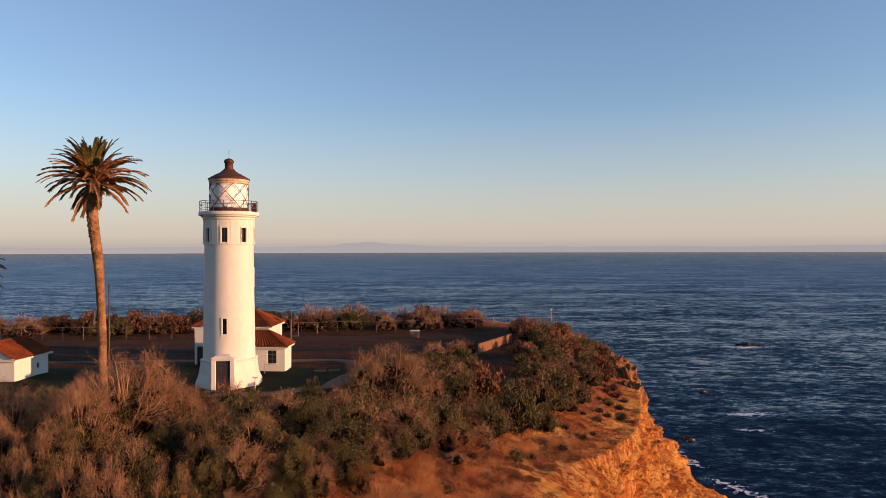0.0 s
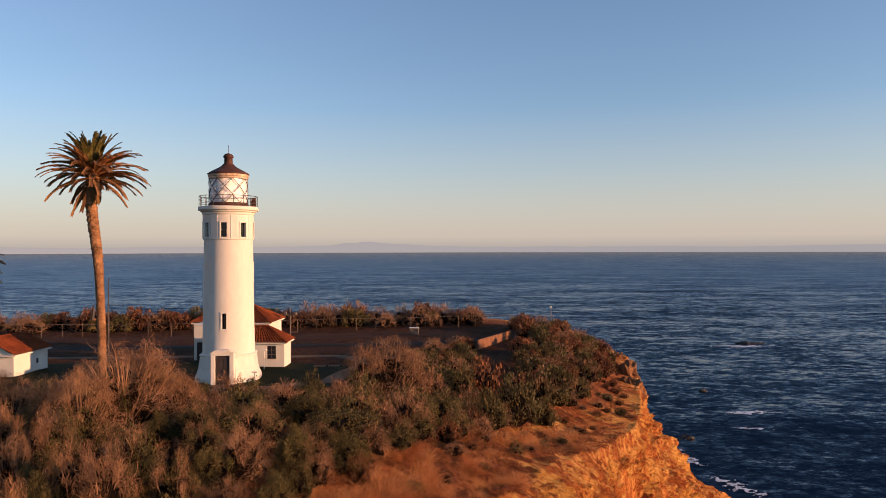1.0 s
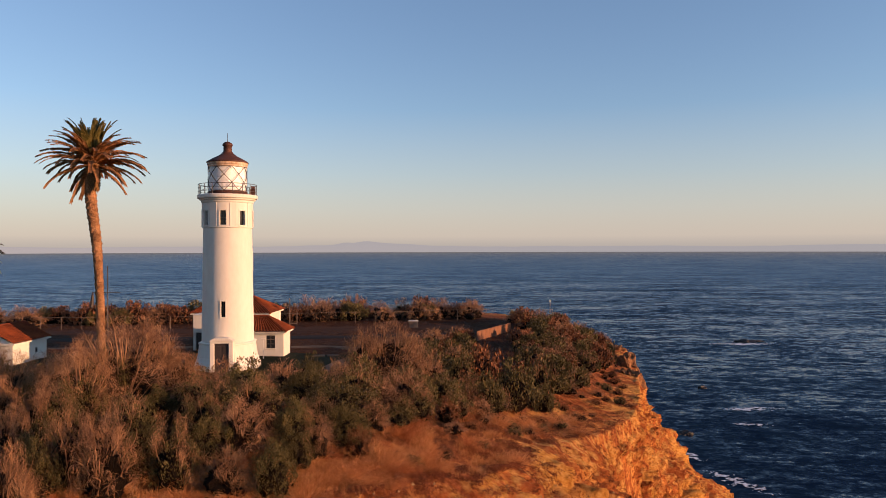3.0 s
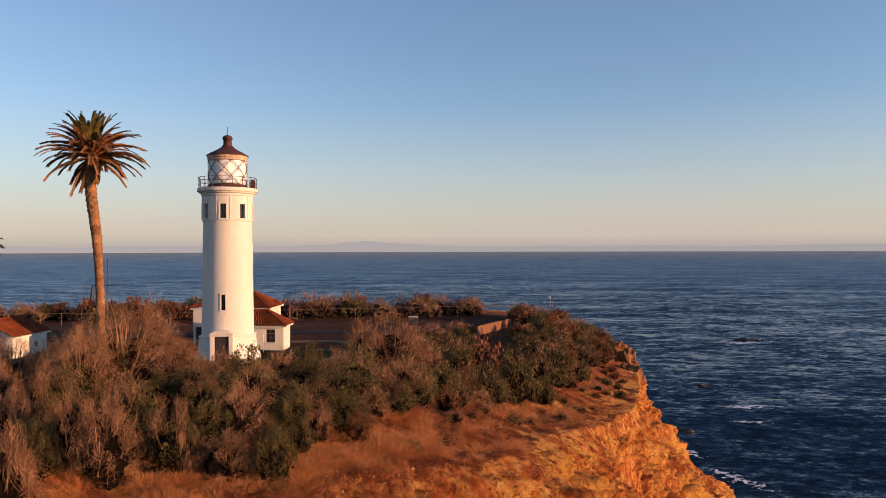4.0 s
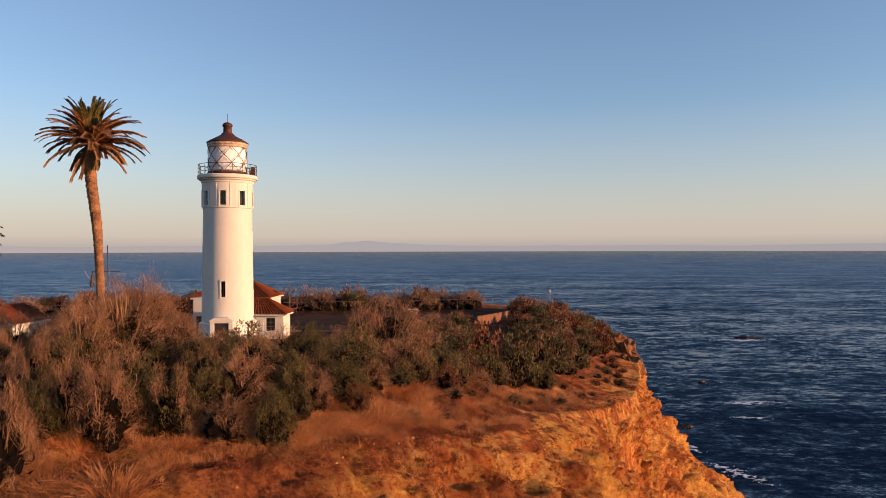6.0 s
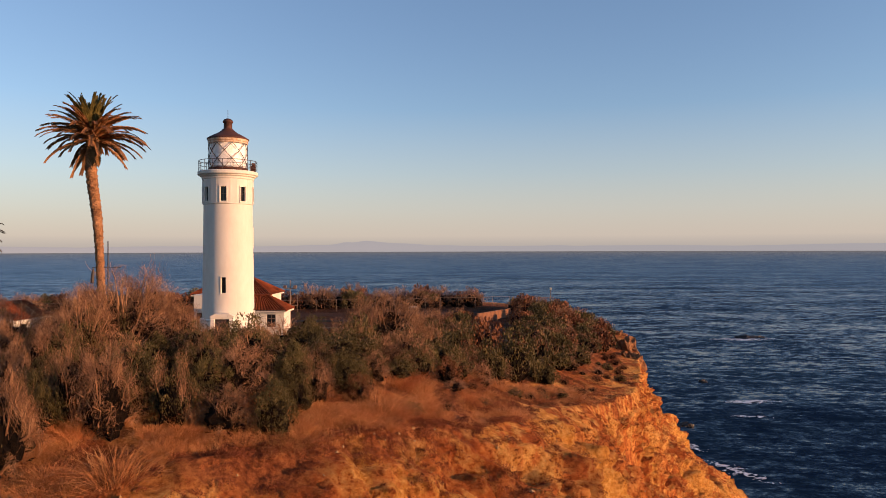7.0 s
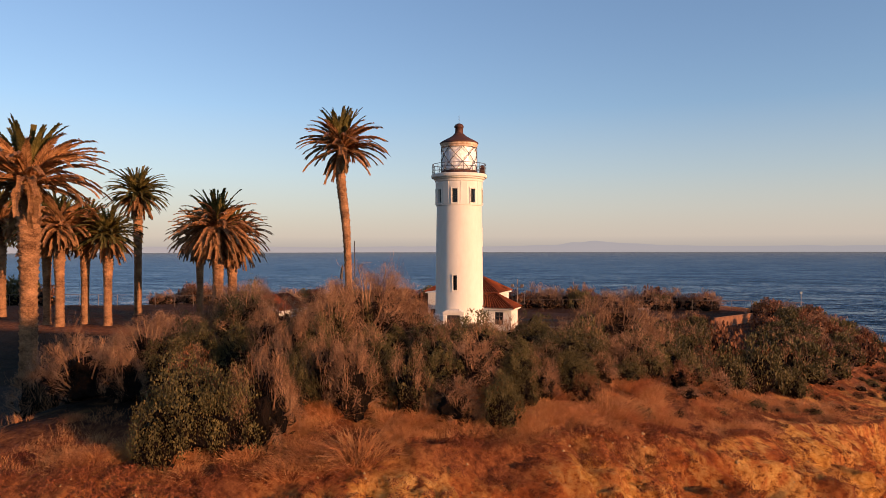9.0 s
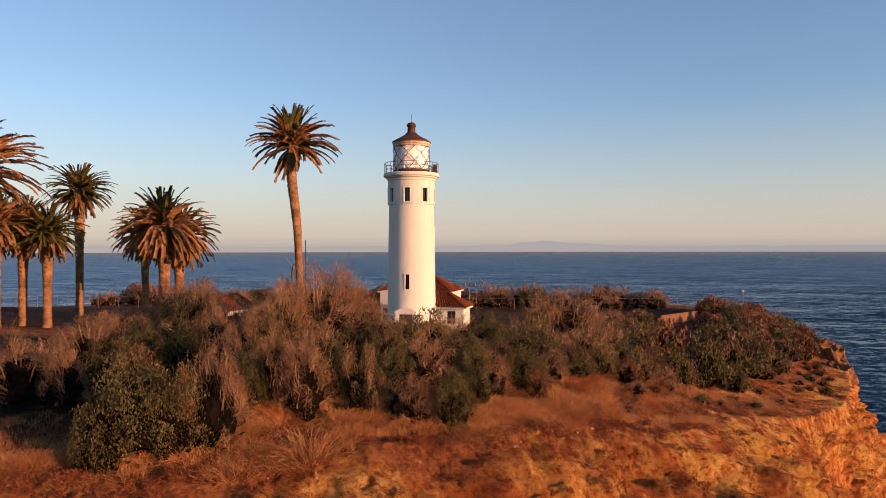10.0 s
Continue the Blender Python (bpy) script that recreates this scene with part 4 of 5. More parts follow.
def utility_box(x, y):
    t = thing("utility_box", "pale grey utility cabinet on the field", "cabinet", (x, y, ground_z(x, y)))
    part("body", boxes(((-0.7, -0.4, -0.1), (0.7, 0.4, 1.05)), bevel=0.03), M_GALV, t)
    part("lid", boxes(((-0.76, -0.46, 1.05), (0.76, 0.46, 1.13)), bevel=0.02), M_WHITE, t)
    for s in (-1, 1):
        part("door", boxes(((0.34 * s - 0.31, -0.43, 0.05), (0.34 * s + 0.31, -0.4, 0.98)), bevel=0.01), M_GALV, t)


utility_box(-7.7, 108)
for x, y in ((-14.6, 70.6), (-13.2, 70.9)):
    t = thing("concrete_slab", "pale concrete slab lying on the lawn", "slab", (x, y, ground_z(x, y)), 10, "slabs on the lawn")
    part("slab", boxes(((-0.6, -0.35, 0), (0.6, 0.35, 0.16)), bevel=0.02), M_PATH, t)
for x, y, h in ((-19.6, 68.4, 1.9), (-17.9, 59.6, 1.2)):
    t = thing("standpipe", "thin white standpipe on the lawn", "pipe", (x, y, ground_z(x, y)), 0, "standpipes by the tower")
    tube_part("pipe", [(0, 0, -0.1), (0, 0, h)], 0.05, M_WHITE, t, 6)
    part("head", boxes(((-0.25, -0.06, h - 0.05), (0.25, 0.06, h + 0.08)), bevel=0.02), M_WHITE, t)


# ---- palms ----
def frond_mesh(name, rise, bend, length, mat, leaf, seed, stations=58):
    """One pinnate frond along +x: a curved midrib and two ranks of narrow leaflets."""
    r = random.Random(seed)
    pts, a, p = [], radians(rise), Vector((0, 0, 0))
    n = 14
    for i in range(n + 1):
        pts.append(p.copy())
        p = p + Vector((math.cos(a), 0, math.sin(a))) * (length / n)
        a -= radians(bend) / n * (0.25 + 1.5 * i / n)
    verts, faces = tube(pts, [0.06 * (1 - 0.85 * i / n) for i in range(n + 1)], 4)
    for s in range(stations):
        u = 0.1 + 0.9 * s / (stations - 1)
        k = min(n - 1, int(u * n))
        q = pts[k].lerp(pts[k + 1], u * n - k)
        tan = (pts[k + 1] - pts[k]).normalized()
        nor = Vector((-tan.z, 0, tan.x))
        size = leaf * (0.45 + 0.55 * math.sin(math.pi * min(1, u * 1.15 + 0.12)))
        for side in (-1, 1):
            d = (Vector((0, side, 0)) * r.uniform(0.5, 0.7) + tan * r.uniform(0.75, 1.0) + nor * r.uniform(0.05, 0.4)).normalized()
            w = tan.cross(d).cross(d).normalized() * 0.075
            tip = q + d * size + Vector((0, 0, -size * 0.28))
            mid = q + d * size * 0.5
            b = len(verts)
            verts += [q, mid + w, tip, mid - w]
            faces.append((b, b + 1, b + 2, b + 3))
    return mesh_of(name, verts, faces, mat)


FROND_ROWS = [(82, 16, 9), (68, 42, 14), (52, 60, 18), (35, 70, 21), (16, 68, 21), (-4, 56, 19), (-28, 40, 15), (-54, 22, 10)]
FROND_LENGTHS = (3.4, 3.9, 4.3, 4.5, 4.5, 4.3, 3.8, 3.3)
# the "green" set carries dark green fronds further down, as painted shade
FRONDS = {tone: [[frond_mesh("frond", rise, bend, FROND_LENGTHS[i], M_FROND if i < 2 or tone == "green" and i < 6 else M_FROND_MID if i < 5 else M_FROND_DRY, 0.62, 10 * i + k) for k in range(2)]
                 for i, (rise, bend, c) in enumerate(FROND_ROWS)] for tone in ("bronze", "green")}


def palm(x, y, crown_z, label, seed, girth=0.42, reach=1.0, skirt=1.0, lean=(0, 0), wobble=0.25, droop=0, curve=None, tone="bronze"):
    r = random.Random(seed)
    z0 = ground_z(x, y)
    t = thing("palm_tree", label, "palm tree", (x, y, z0), group="palms on the headland")
    h = crown_z - z0
    pts, rad = [], []
    n, sides = 150, 26
    for i in range(n + 1):
        u = i / n
        if curve:
            sway = Vector((float(np.interp(u, *curve)), 0, 0))
        else:
            sway = Vector((lean[0] * u + wobble * noise.noise(Vector((u * 2.2, seed, 0))) * u, lean[1] * u, 0))
        pts.append(sway + Vector((0, 0, -0.4 + (h + 0.2) * u)))
        g = girth * (0.92 + 0.3 * math.exp(-u * 18) + 0.25 * float(smooth01((u - 0.45) / 0.3)) + 0.2 * float(smooth01((u - 0.8) / 0.2)))
        ledge = 0.2 * noise.noise(Vector((math.floor(u * 16 + seed), seed, 4)))
        rad.append(g * (1 + ledge * float(smooth01((u - 0.3) / 0.3))))
    v, f = tube(pts, rad, sides)
    # old leaf scars wind round the trunk in two crossing spirals, each with its upper lip standing out
    rows, turns = h / 0.5, 5
    for i in range(n + 1):
        for k in range(sides):
            p, c, u, a = v[i * sides + k], pts[i], i / n, k / sides
            s1, s2 = (u * rows + a * turns) % 1, (u * rows - a * turns) % 1
            scale = 0.27 * (s1 * s2) ** 0.7 - 0.08 + 0.07 * noise.noise(p * 3)
            v[i * sides + k] = p + (p - c) * scale * (1.0 + 0.6 * u)
    part("trunk", mesh_of("trunk", v, f, M_TRUNK, True), M_TRUNK, t, "ringed brown trunk")
    top = pts[-1]
    # cut leaf bases round the head of the trunk
    chunks = []
    for i in range(int(170)):
        a, u = i * 2.39996, i / 170
        zz = top.z - 2.3 + 2.2 * u
        rr = girth * (0.95 + 0.5 * u)
        c = Vector((top.x * (zz / top.z) + rr * math.cos(a), top.y * (zz / top.z) + rr * math.sin(a), zz))
        out = Vector((math.cos(a), math.sin(a), 0.9)).normalized()
        side = Vector((-math.sin(a), math.cos(a), 0)) * 0.09
        e = c + out * r.uniform(0.16, 0.34)
        chunks.append(([c - side, c + side, e + side * 0.6, e - side * 0.6, c - out * 0.05 + Vector((0, 0, -0.2))], [(0, 1, 2, 3), (0, 4, 1), (0, 3, 4), (1, 4, 2), (4, 3, 2)]))
    part("collar", mesh_of("collar", *join(*chunks), M_BOOT), M_BOOT, t, "rough collar of cut leaf stubs")
    for i, (rise, bend, count) in enumerate(FROND_ROWS):
        count = round(count * (1 if i < 5 else (1 + skirt) / 2 if i == 5 else skirt))
        for k in range(count):
            a = math.degrees(2.39996 * (k + 17 * i)) + r.uniform(-14, 14)
            s = reach * r.uniform(0.88, 1.1)
            m = pose(top.x, top.y, top.z + 0.35 - 0.12 * i) @ pose(0, 0, 0, r.uniform(-16, 16), r.uniform(-9, 9) + droop * (i > 1), a) @ pose(girth * 0.5, 0, 0) @ Matrix.Diagonal((s, s, s, 1))
            part("frond", FRONDS[tone][i][k % 2], None, t, m=m)
    return t


palm(-29.9, 57.3, 18.0, "tall date palm with arching fronds beside the lighthouse", 1, 0.34, 0.9, 0.1, curve=((0, 0.34, 0.58, 0.68, 0.79, 0.86, 0.93, 1), (0.05, -0.08, -0.3, -0.48, -0.78, -0.9, -0.78, -0.68)))
palm(-44.5, 36.7, 13.6, "stout date palm with thick scaly trunk", 2, 0.6, 1.12, 0.15)
palm(-84.2, 65.6, 12.6, "date palm with brown hanging fronds", 3, 0.5, 1.0, 1.2)
palm(-67.2, 59.3, 11.4, "date palm with sunlit pale trunk", 4, 0.5, 0.95, 1.0)
palm(-70.5, 60.5, 11.0, "dark date palm, its shade painted in green fronds", 5, 0.42, 0.95, 1.2, tone="green")
palm(-67.0, 62.6, 11.2, "date palm with brown hanging fronds", 6, 0.45, 0.9, 1.2)
palm(-63.0, 62.0, 10.4, "date palm with low crown, shade painted dark green", 7, 0.45, 0.85, 0.9, tone="green")
palm(-70.5, 74.5, 16.2, "tall slender date palm with dense crown, shade painted dark green", 8, 0.48, 0.92, 1.3, tone="green")
palm(-49.5, 64.0, 11.2, "date palm with wide drooping crown", 9, 0.55, 1.05, 1.6, droop=10)
palm(-50.6, 68.0, 10.2, "date palm with drooping brown skirt", 10, 0.5, 0.95, 1.5, droop=10)
palm(-60.0, 74.0, 10.6, "slim date palm behind a wider one", 11, 0.42, 0.9, 1.4, droop=10)


# ---- shrubs ----
def ribbon(verts, faces, pts, w0, w1, r):
    side = Vector((r.uniform(-1, 1), r.uniform(-1, 1), r.uniform(-0.4, 0.4))).normalized()
    b = len(verts)
    n = len(pts)
    for i, p in enumerate(pts):
        w = w0 + (w1 - w0) * i / (n - 1)
        verts += [p + side * w, p - side * w]
    faces += [(b + 2 * i, b + 2 * i + 1, b + 2 * i + 3, b + 2 * i + 2) for i in range(n - 1)]


def dome_point(r, rad, high, fill=0.0):
    """A point of an uneven dome, nearer its skin the smaller fill is."""
    a, e = r.uniform(0, math.tau), math.asin(r.uniform(0.0, 1) ** 0.8)
    k = 1 - fill * r.random() ** 1.5
    lump = 1 + 0.28 * noise.noise(Vector((math.cos(a) * 1.3, math.sin(a) * 1.3, e * 1.6 + high * 3)))
    return Vector((math.cos(a) * math.cos(e) * rad, math.sin(a) * math.cos(e) * rad, 0.12 + math.sin(e) * high)) * k * lump


def stems_and_shade_core(r, rad, high, count):
    """Forking woody limbs, and near-black filling that stands in for shade inside a shrub."""
    chunks = []
    for i in range(count):
        p = dome_point(r, rad * 0.7, high * 0.75)
        m = p * 0.5 + Vector((0, 0, -0.12 * high)) + Vector((r.uniform(-0.2, 0.2), r.uniform(-0.2, 0.2), 0))
        chunks.append(tube([Vector((r.uniform(-0.2, 0.2), r.uniform(-0.2, 0.2), -0.15)), m, p], [0.045, 0.03, 0.01], 4, False))
    verts, faces = join(*chunks)
    for i in range(count * 7):
        p = dome_point(r, rad * 0.72, high * 0.78, 0.3)
        o = Vector((r.gauss(0, 1), r.gauss(0, 1), r.gauss(0, 1))).normalized()
        w = o.cross(Vector((r.gauss(0, 1), r.gauss(0, 1), r.gauss(0, 1)))).normalized() * 0.05
        b = len(verts)
        verts += [p, p + o * 0.12 + w, p + o * 0.26, p + o * 0.12 - w]
        faces.append((b, b + 1, b + 2, b + 3))
    # near-black lump added in the middle: it blocks light and darkens the gaps
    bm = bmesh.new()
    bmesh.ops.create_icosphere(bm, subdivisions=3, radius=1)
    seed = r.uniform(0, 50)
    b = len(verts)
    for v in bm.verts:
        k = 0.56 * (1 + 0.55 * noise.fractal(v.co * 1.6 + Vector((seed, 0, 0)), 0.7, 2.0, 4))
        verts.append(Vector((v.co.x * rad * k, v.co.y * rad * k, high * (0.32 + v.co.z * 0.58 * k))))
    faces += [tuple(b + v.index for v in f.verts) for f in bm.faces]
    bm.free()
    return verts, faces


def fitted(verts, rad, high):
    """Scales a shrub's verts to its width and height."""
    a = np.array([tuple(v) for v in verts])
    k = rad / np.percentile(np.hypot(a[:, 0], a[:, 1]), 98)
    h = high / np.percentile(a[:, 2], 99)
    return [Vector((x * k, y * k, z * h)) for x, y, z in a]


def dry_shrub(seed, strands=850, rad=1.5, high=2.3, heads=14, head=0.55, thick=1.0):
    """A leafless, silvery-tan shrub: plumes of fine twigs that sweep up out of their limbs and curl over together at the ends."""
    r = random.Random(seed)
    verts, faces, limbs = [], [], []
    per = max(8, strands // heads)
    for i in range(heads):
        u = (i + 0.5) / heads
        a, e = i * 2.39996 + r.gauss(0, 0.3), math.asin(max(0.03, 1 - 0.97 * u))
        size = head * r.uniform(0.7, 1.35)
        axis = Vector((math.cos(a) * math.cos(e), math.sin(a) * math.cos(e), math.sin(e)))
        tip = Vector((axis.x * rad, axis.y * rad, 0.1 * high + max(axis.z, 0) ** 0.8 * high * 0.9)) * r.uniform(0.84, 1.08)
        grow = (Vector((axis.x * 0.85, axis.y * 0.85, 0.12 + 0.8 * axis.z)) + Vector((r.gauss(0, 0.15), r.gauss(0, 0.15), 0))).normalized()
        root = tip - grow * size * 1.25
        spin = Vector((r.gauss(0, 1), r.gauss(0, 1), r.gauss(0, 1))).normalized()
        for k in range(per):
            o = Vector((r.gauss(0, 1), r.gauss(0, 1), r.gauss(0, 1))).normalized()
            d = (grow * 0.7 + o * r.uniform(0.35, 1.0)).normalized()
            start = root + o * size * 0.22 + grow * size * r.uniform(-0.1, 0.8)
            length = size * r.uniform(0.5, 1.15) * (1.2 if r.random() < 0.06 else 1)
            turn, bend, p = (spin + o * 0.5).normalized(), r.uniform(0.4, 1.05), start
            pts = [p]
            for _ in range(4):
                p = p + d * length * 0.3
                pts.append(p)
                d = (d * math.cos(bend) + d.cross(turn) * math.sin(bend) - Vector((0, 0, 0.1))).normalized()
            ribbon(verts, faces, pts, 0.0048 * thick, 0.003 * thick, r)
        limbs.append(tube([Vector((r.gauss(0, 0.12), r.gauss(0, 0.12), 0)), root * 0.5 + Vector((r.gauss(0, 0.1), r.gauss(0, 0.1), 0)), root, root + grow * size * 0.8], [0.05, 0.034, 0.022, 0.008], 4, False))
    return join((verts, faces), *limbs)


def leaf_shrub(seed, lobes=30, leaves=110, rad=1.5, high=1.9, size=0.1):
    """A leafy shrub: close rounded heads of small leaves crowded over an uneven dome, the upper ones standing up."""
    r = random.Random(seed)
    verts, faces = [], []
    for i in range(lobes):
        u = (i + 0.5) / lobes
        a, e = i * 2.39996 + r.gauss(0, 0.3), math.asin(min(0.98, max(0.12, 1 - 0.9 * u + r.gauss(0, 0.06))))
        k = r.uniform(0.66, 1.04)
        c = Vector((math.cos(a) * math.cos(e) * rad * 0.84, math.sin(a) * math.cos(e) * rad * 0.84, 0.12 * high + math.sin(e) * high * 0.72)) * k
        lobe = rad * r.uniform(0.12, 0.24)
        tall = r.uniform(0.9, 1.35)
        for j in range(int(leaves * (lobe / (0.18 * rad)) ** 2)):
            n = Vector((r.gauss(0, 1), r.gauss(0, 1), r.gauss(0.35, 1))).normalized()
            p = c + Vector((n.x, n.y, n.z * tall)) * lobe * (r.uniform(0.75, 1.08) if r.random() < 0.88 else r.uniform(1.05, 1.5))
            face = (n + Vector((r.gauss(0, 0.4), r.gauss(0, 0.4), r.gauss(0, 0.4)))).normalized()
            o = (n * 0.35 + Vector((r.gauss(0, 0.5), r.gauss(0, 0.5), 0.75))).normalized()
            w = o.cross(face).normalized() * size * 0.3
            q = size * r.uniform(0.7, 1.3)
            b = len(verts)
            verts += [p - o * q * 0.5, p + w, p + o * q * 0.5, p - w]
            faces.append((b, b + 1, b + 2, b + 3))
    return fitted(verts, rad, high), faces


def shrub_model(kind, seed, grade=0):
    """grade: 0 for close by, 1 for the middle distance, 2 for far off."""
    r = random.Random(seed)
    q = (1.0, 0.4, 0.24)[grade]
    size = (0.062, 0.108, 0.175)[grade]
    thick = (1.0, 2.1, 3.6)[grade]
    n = lambda c: max(4, int(c * q))
    # this part also holds the near-black core that stands for shade
    wood = lambda rad, high: part("wood", mesh_of("wood", *stems_and_shade_core(r, rad, high, n(14)), M_STEM_SHADE), M_STEM_SHADE, t)
    twigs = lambda *a: tagged(part("branchwork", mesh_of("branchwork", *dry_shrub(*a, thick), M_TWIG), M_TWIG, t, "tan leafless twigs"), kind="stuff")
    leaves = lambda mat, *a: part("foliage", mesh_of("foliage", *leaf_shrub(*a), mat), mat, t)
    if kind == "tree":
        t = thing("dry_shrub", "tall leafless tan shrub with tangled curling twigs", "shrub", group="shrubs on the headland")
        twigs(seed, n(5200), 2.4, 5.0, 70, 0.62)
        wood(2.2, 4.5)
    elif kind == "dry":
        t = thing("dry_shrub", "leafless tan shrub with tangled curling twigs", "shrub", group="shrubs on the headland")
        twigs(seed, n(2300), 1.5, 2.4, 28, 0.46)
        wood(1.4, 2.1)
    elif kind == "green":
        t = thing("green_shrub", "olive green coastal shrub with small leaves", "shrub", group="shrubs on the headland")
        leaves(M_GREEN, seed, 40, n(135), 1.5, 2.0, size)
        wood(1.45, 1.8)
    elif kind == "rust":
        t = thing("brown_shrub", "rust-brown half-dry shrub with seed heads", "shrub", group="shrubs on the headland")
        leaves(M_RUSTLEAF, seed, 28, n(110), 1.5, 1.8, size)
        wood(1.45, 1.65)
        twigs(seed + 1, n(500), 1.5, 1.85, 10, 0.4)
    else:
        t = thing("mixed_shrub", "olive shrub with dry tan twigs through it", "shrub", group="shrubs on the headland")
        leaves(M_GREEN, seed, 26, n(120), 1.45, 1.9, size)
        wood(1.4, 1.75)
        twigs(seed + 1, n(900), 1.5, 2.1, 12, 0.48)
    return t


MODELS = {k: [shrub_model(k, 100 + 10 * i + j, (0, 0, 0, 1, 1, 2, 2)[j]) for j in range(7)] for i, k in enumerate(("dry", "green", "rust", "mixed"))}
MODELS["tree"] = [shrub_model("tree", 170 + j, (0, 0, 1)[j]) for j in range(3)]
USED = set()
PLACED = []


def shrub(kind, x, y, wide, high, j=None):
    """Sets a shrub of that width and height (metres) on the land."""
    src = MODELS[kind][(2 if y > 45 else rng.randrange(2)) if kind == "tree" else (rng.randrange(3) if y < 31 else rng.randrange(3, 5) if y < 56 else rng.randrange(5, 7)) if j is None else j]
    s = wide / (4.8 if kind == "tree" else 3.0)
    hs = 1.07 * high / {"tree": 5.0, "dry": 2.4, "green": 2.0, "rust": 1.8, "mixed": 2.0}[kind]
    m = pose(x, y, ground_z(x, y) - 0.05, 0, 0, rng.uniform(0, 360)) @ Matrix.Diagonal((s, s, hs, 1))
    PLACED.append((x, y, wide / 2))
    if src.name in USED:
        return copy_thing(src, m @ Matrix.Diagonal((1 / src.scale.x, 1 / src.scale.y, 1 / src.scale.z, 1)))
    USED.add(src.name)
    src.matrix_basis = m
    return src


# the shrubs that stand out, one by one: kind, x, y, width, height
for row in (
    ("tree", -14.2, 29.1, 5.0, 3.7), ("tree", -14.7, 26.6, 2.8, 3.2), ("dry", -17.0, 25.0, 1.9, 2.8), ("dry", -14.5, 24.1, 2.1, 2.6), ("tree", -12.4, 30.7, 2.2, 2.6),
    ("mixed", -8.5, 27.8, 3.1, 1.8), ("dry", -12.4, 22.0, 2.0, 2.5), ("dry", -11.2, 21.7, 2.2, 2.8), ("green", -10.7, 22.9, 1.5, 1.8), ("mixed", -9.5, 22.7, 1.8, 2.3),
    ("dry", -8.0, 25.1, 2.4, 2.0), ("green", -6.4, 23.4, 1.8, 1.8), ("green", -13.0, 21.1, 1.6, 1.8), ("dry", -13.0, 19.9, 1.7, 2.1), ("green", -5.2, 29.4, 3.6, 1.7),
    ("dry", -5.8, 26.8, 1.8, 1.3),
):
    shrub(*row)
for row in (
    ("tree", -5.1, 46.9, 5.7, 4.4), ("green", -9.1, 41.8, 1.9, 2.4), ("mixed", -3.2, 37.9, 2.9, 2.0), ("dry", -3.4, 32.9, 1.5, 1.3), ("green", -1.2, 42.0, 3.0, 1.9),
    ("rust", 1.4, 56.1, 4.0, 3.3), ("green", -0.2, 54.0, 2.6, 2.9), ("green", 3.5, 50.1, 3.8, 3.7), ("green", 1.7, 45.1, 2.5, 2.6), ("mixed", 6.1, 58.2, 3.3, 3.6),
    ("green", -2.1, 28.0, 1.1, 0.5), ("rust", -4.1, 28.4, 1.5, 0.6), ("green", -3.0, 31.4, 2.0, 0.8),
):
    shrub(*row)
for row in (
    ("mixed", -10.6, 27.7, 2.2, 1.8), ("green", -6.4, 26.3, 1.8, 1.7), ("green", -8.8, 24.3, 1.6, 1.6),
    ("green", -5.8, 39.9, 2.9, 2.3), ("dry", -2.4, 50.0, 2.8, 2.8), ("dry", -6.7, 37.8, 2.1, 2.0), ("green", -8.7, 31.8, 2.2, 1.1), ("dry", -9.2, 35.7, 2.5, 1.9),
):
    shrub(*row)
for row in (
    ("dry", -22.2, 20.6, 3.3, 2.5), ("tree", -21.7, 23.5, 3.6, 2.3), ("green", -19.7, 24.2, 2.1, 1.9), ("green", -15.1, 17.9, 3.5, 2.8), ("green", -13.9, 18.3, 2.7, 2.6),
    ("dry", -13.0, 19.0, 2.6, 3.2), ("mixed", -20.8, 28.6, 3.6, 1.9), ("tree", -19.2, 29.2, 3.0, 2.4), ("mixed", -17.5, 28.7, 2.4, 1.7), ("green", -15.3, 17.1, 2.1, 2.2),
    ("rust", -16.5, 20.0, 2.2, 2.1), ("green", -17.9, 24.3, 2.6, 1.8), ("tree", -17.0, 28.9, 2.9, 2.4),
):
    shrub(*row)
for row in (
    ("green", -14.7, 26.6, 2.7, 2.2), ("dry", -26.4, 22.3, 2.7, 2.9), ("green", -13.9, 22.6, 1.8, 1.6), ("mixed", -25.0, 29.2, 3.2, 2.8), ("green", -24.6, 31.4, 3.4, 2.8),
    ("dry", -29.3, 31.9, 3.6, 4.5), ("mixed", -17.2, 25.7, 2.7, 1.9), ("dry", -20.0, 20.4, 1.9, 2.2),
):
    shrub(*row)
for row in (
    ("green", -9.7, 28.2, 2.2, 1.6), ("dry", -10.6, 30.2, 2.1, 1.6), ("green", -8.9, 29.8, 1.9, 1.3), ("dry", -15.1, 23.1, 1.7, 2.1), ("green", -14.0, 24.1, 1.7, 2.1),
    ("dry", -13.6, 30.1, 2.8, 3.5), ("mixed", -14.6, 28.1, 2.1, 2.6), ("tree", -6.6, 45.8, 3.3, 4.0), ("dry", -3.7, 47.9, 3.2, 4.0),
):
    shrub(*row)
for row in (
    ("mixed", -5.8, 27.8, 2.2, 1.4), ("green", -4.6, 27.5, 2.0, 1.6), ("dry", -4.0, 29.9, 2.0, 1.2), ("dry", -5.5, 26.1, 1.7, 1.2), ("green", -6.1, 25.0, 1.6, 1.5), ("mixed", -2.9, 32.4, 2.0, 1.2), ("rust", -4.1, 27.1, 1.3, 1.1), ("green", -2.2, 37.0, 2.1, 1.1), ("mixed", -0.6, 40.0, 2.2, 1.1),
):
    shrub(*row)
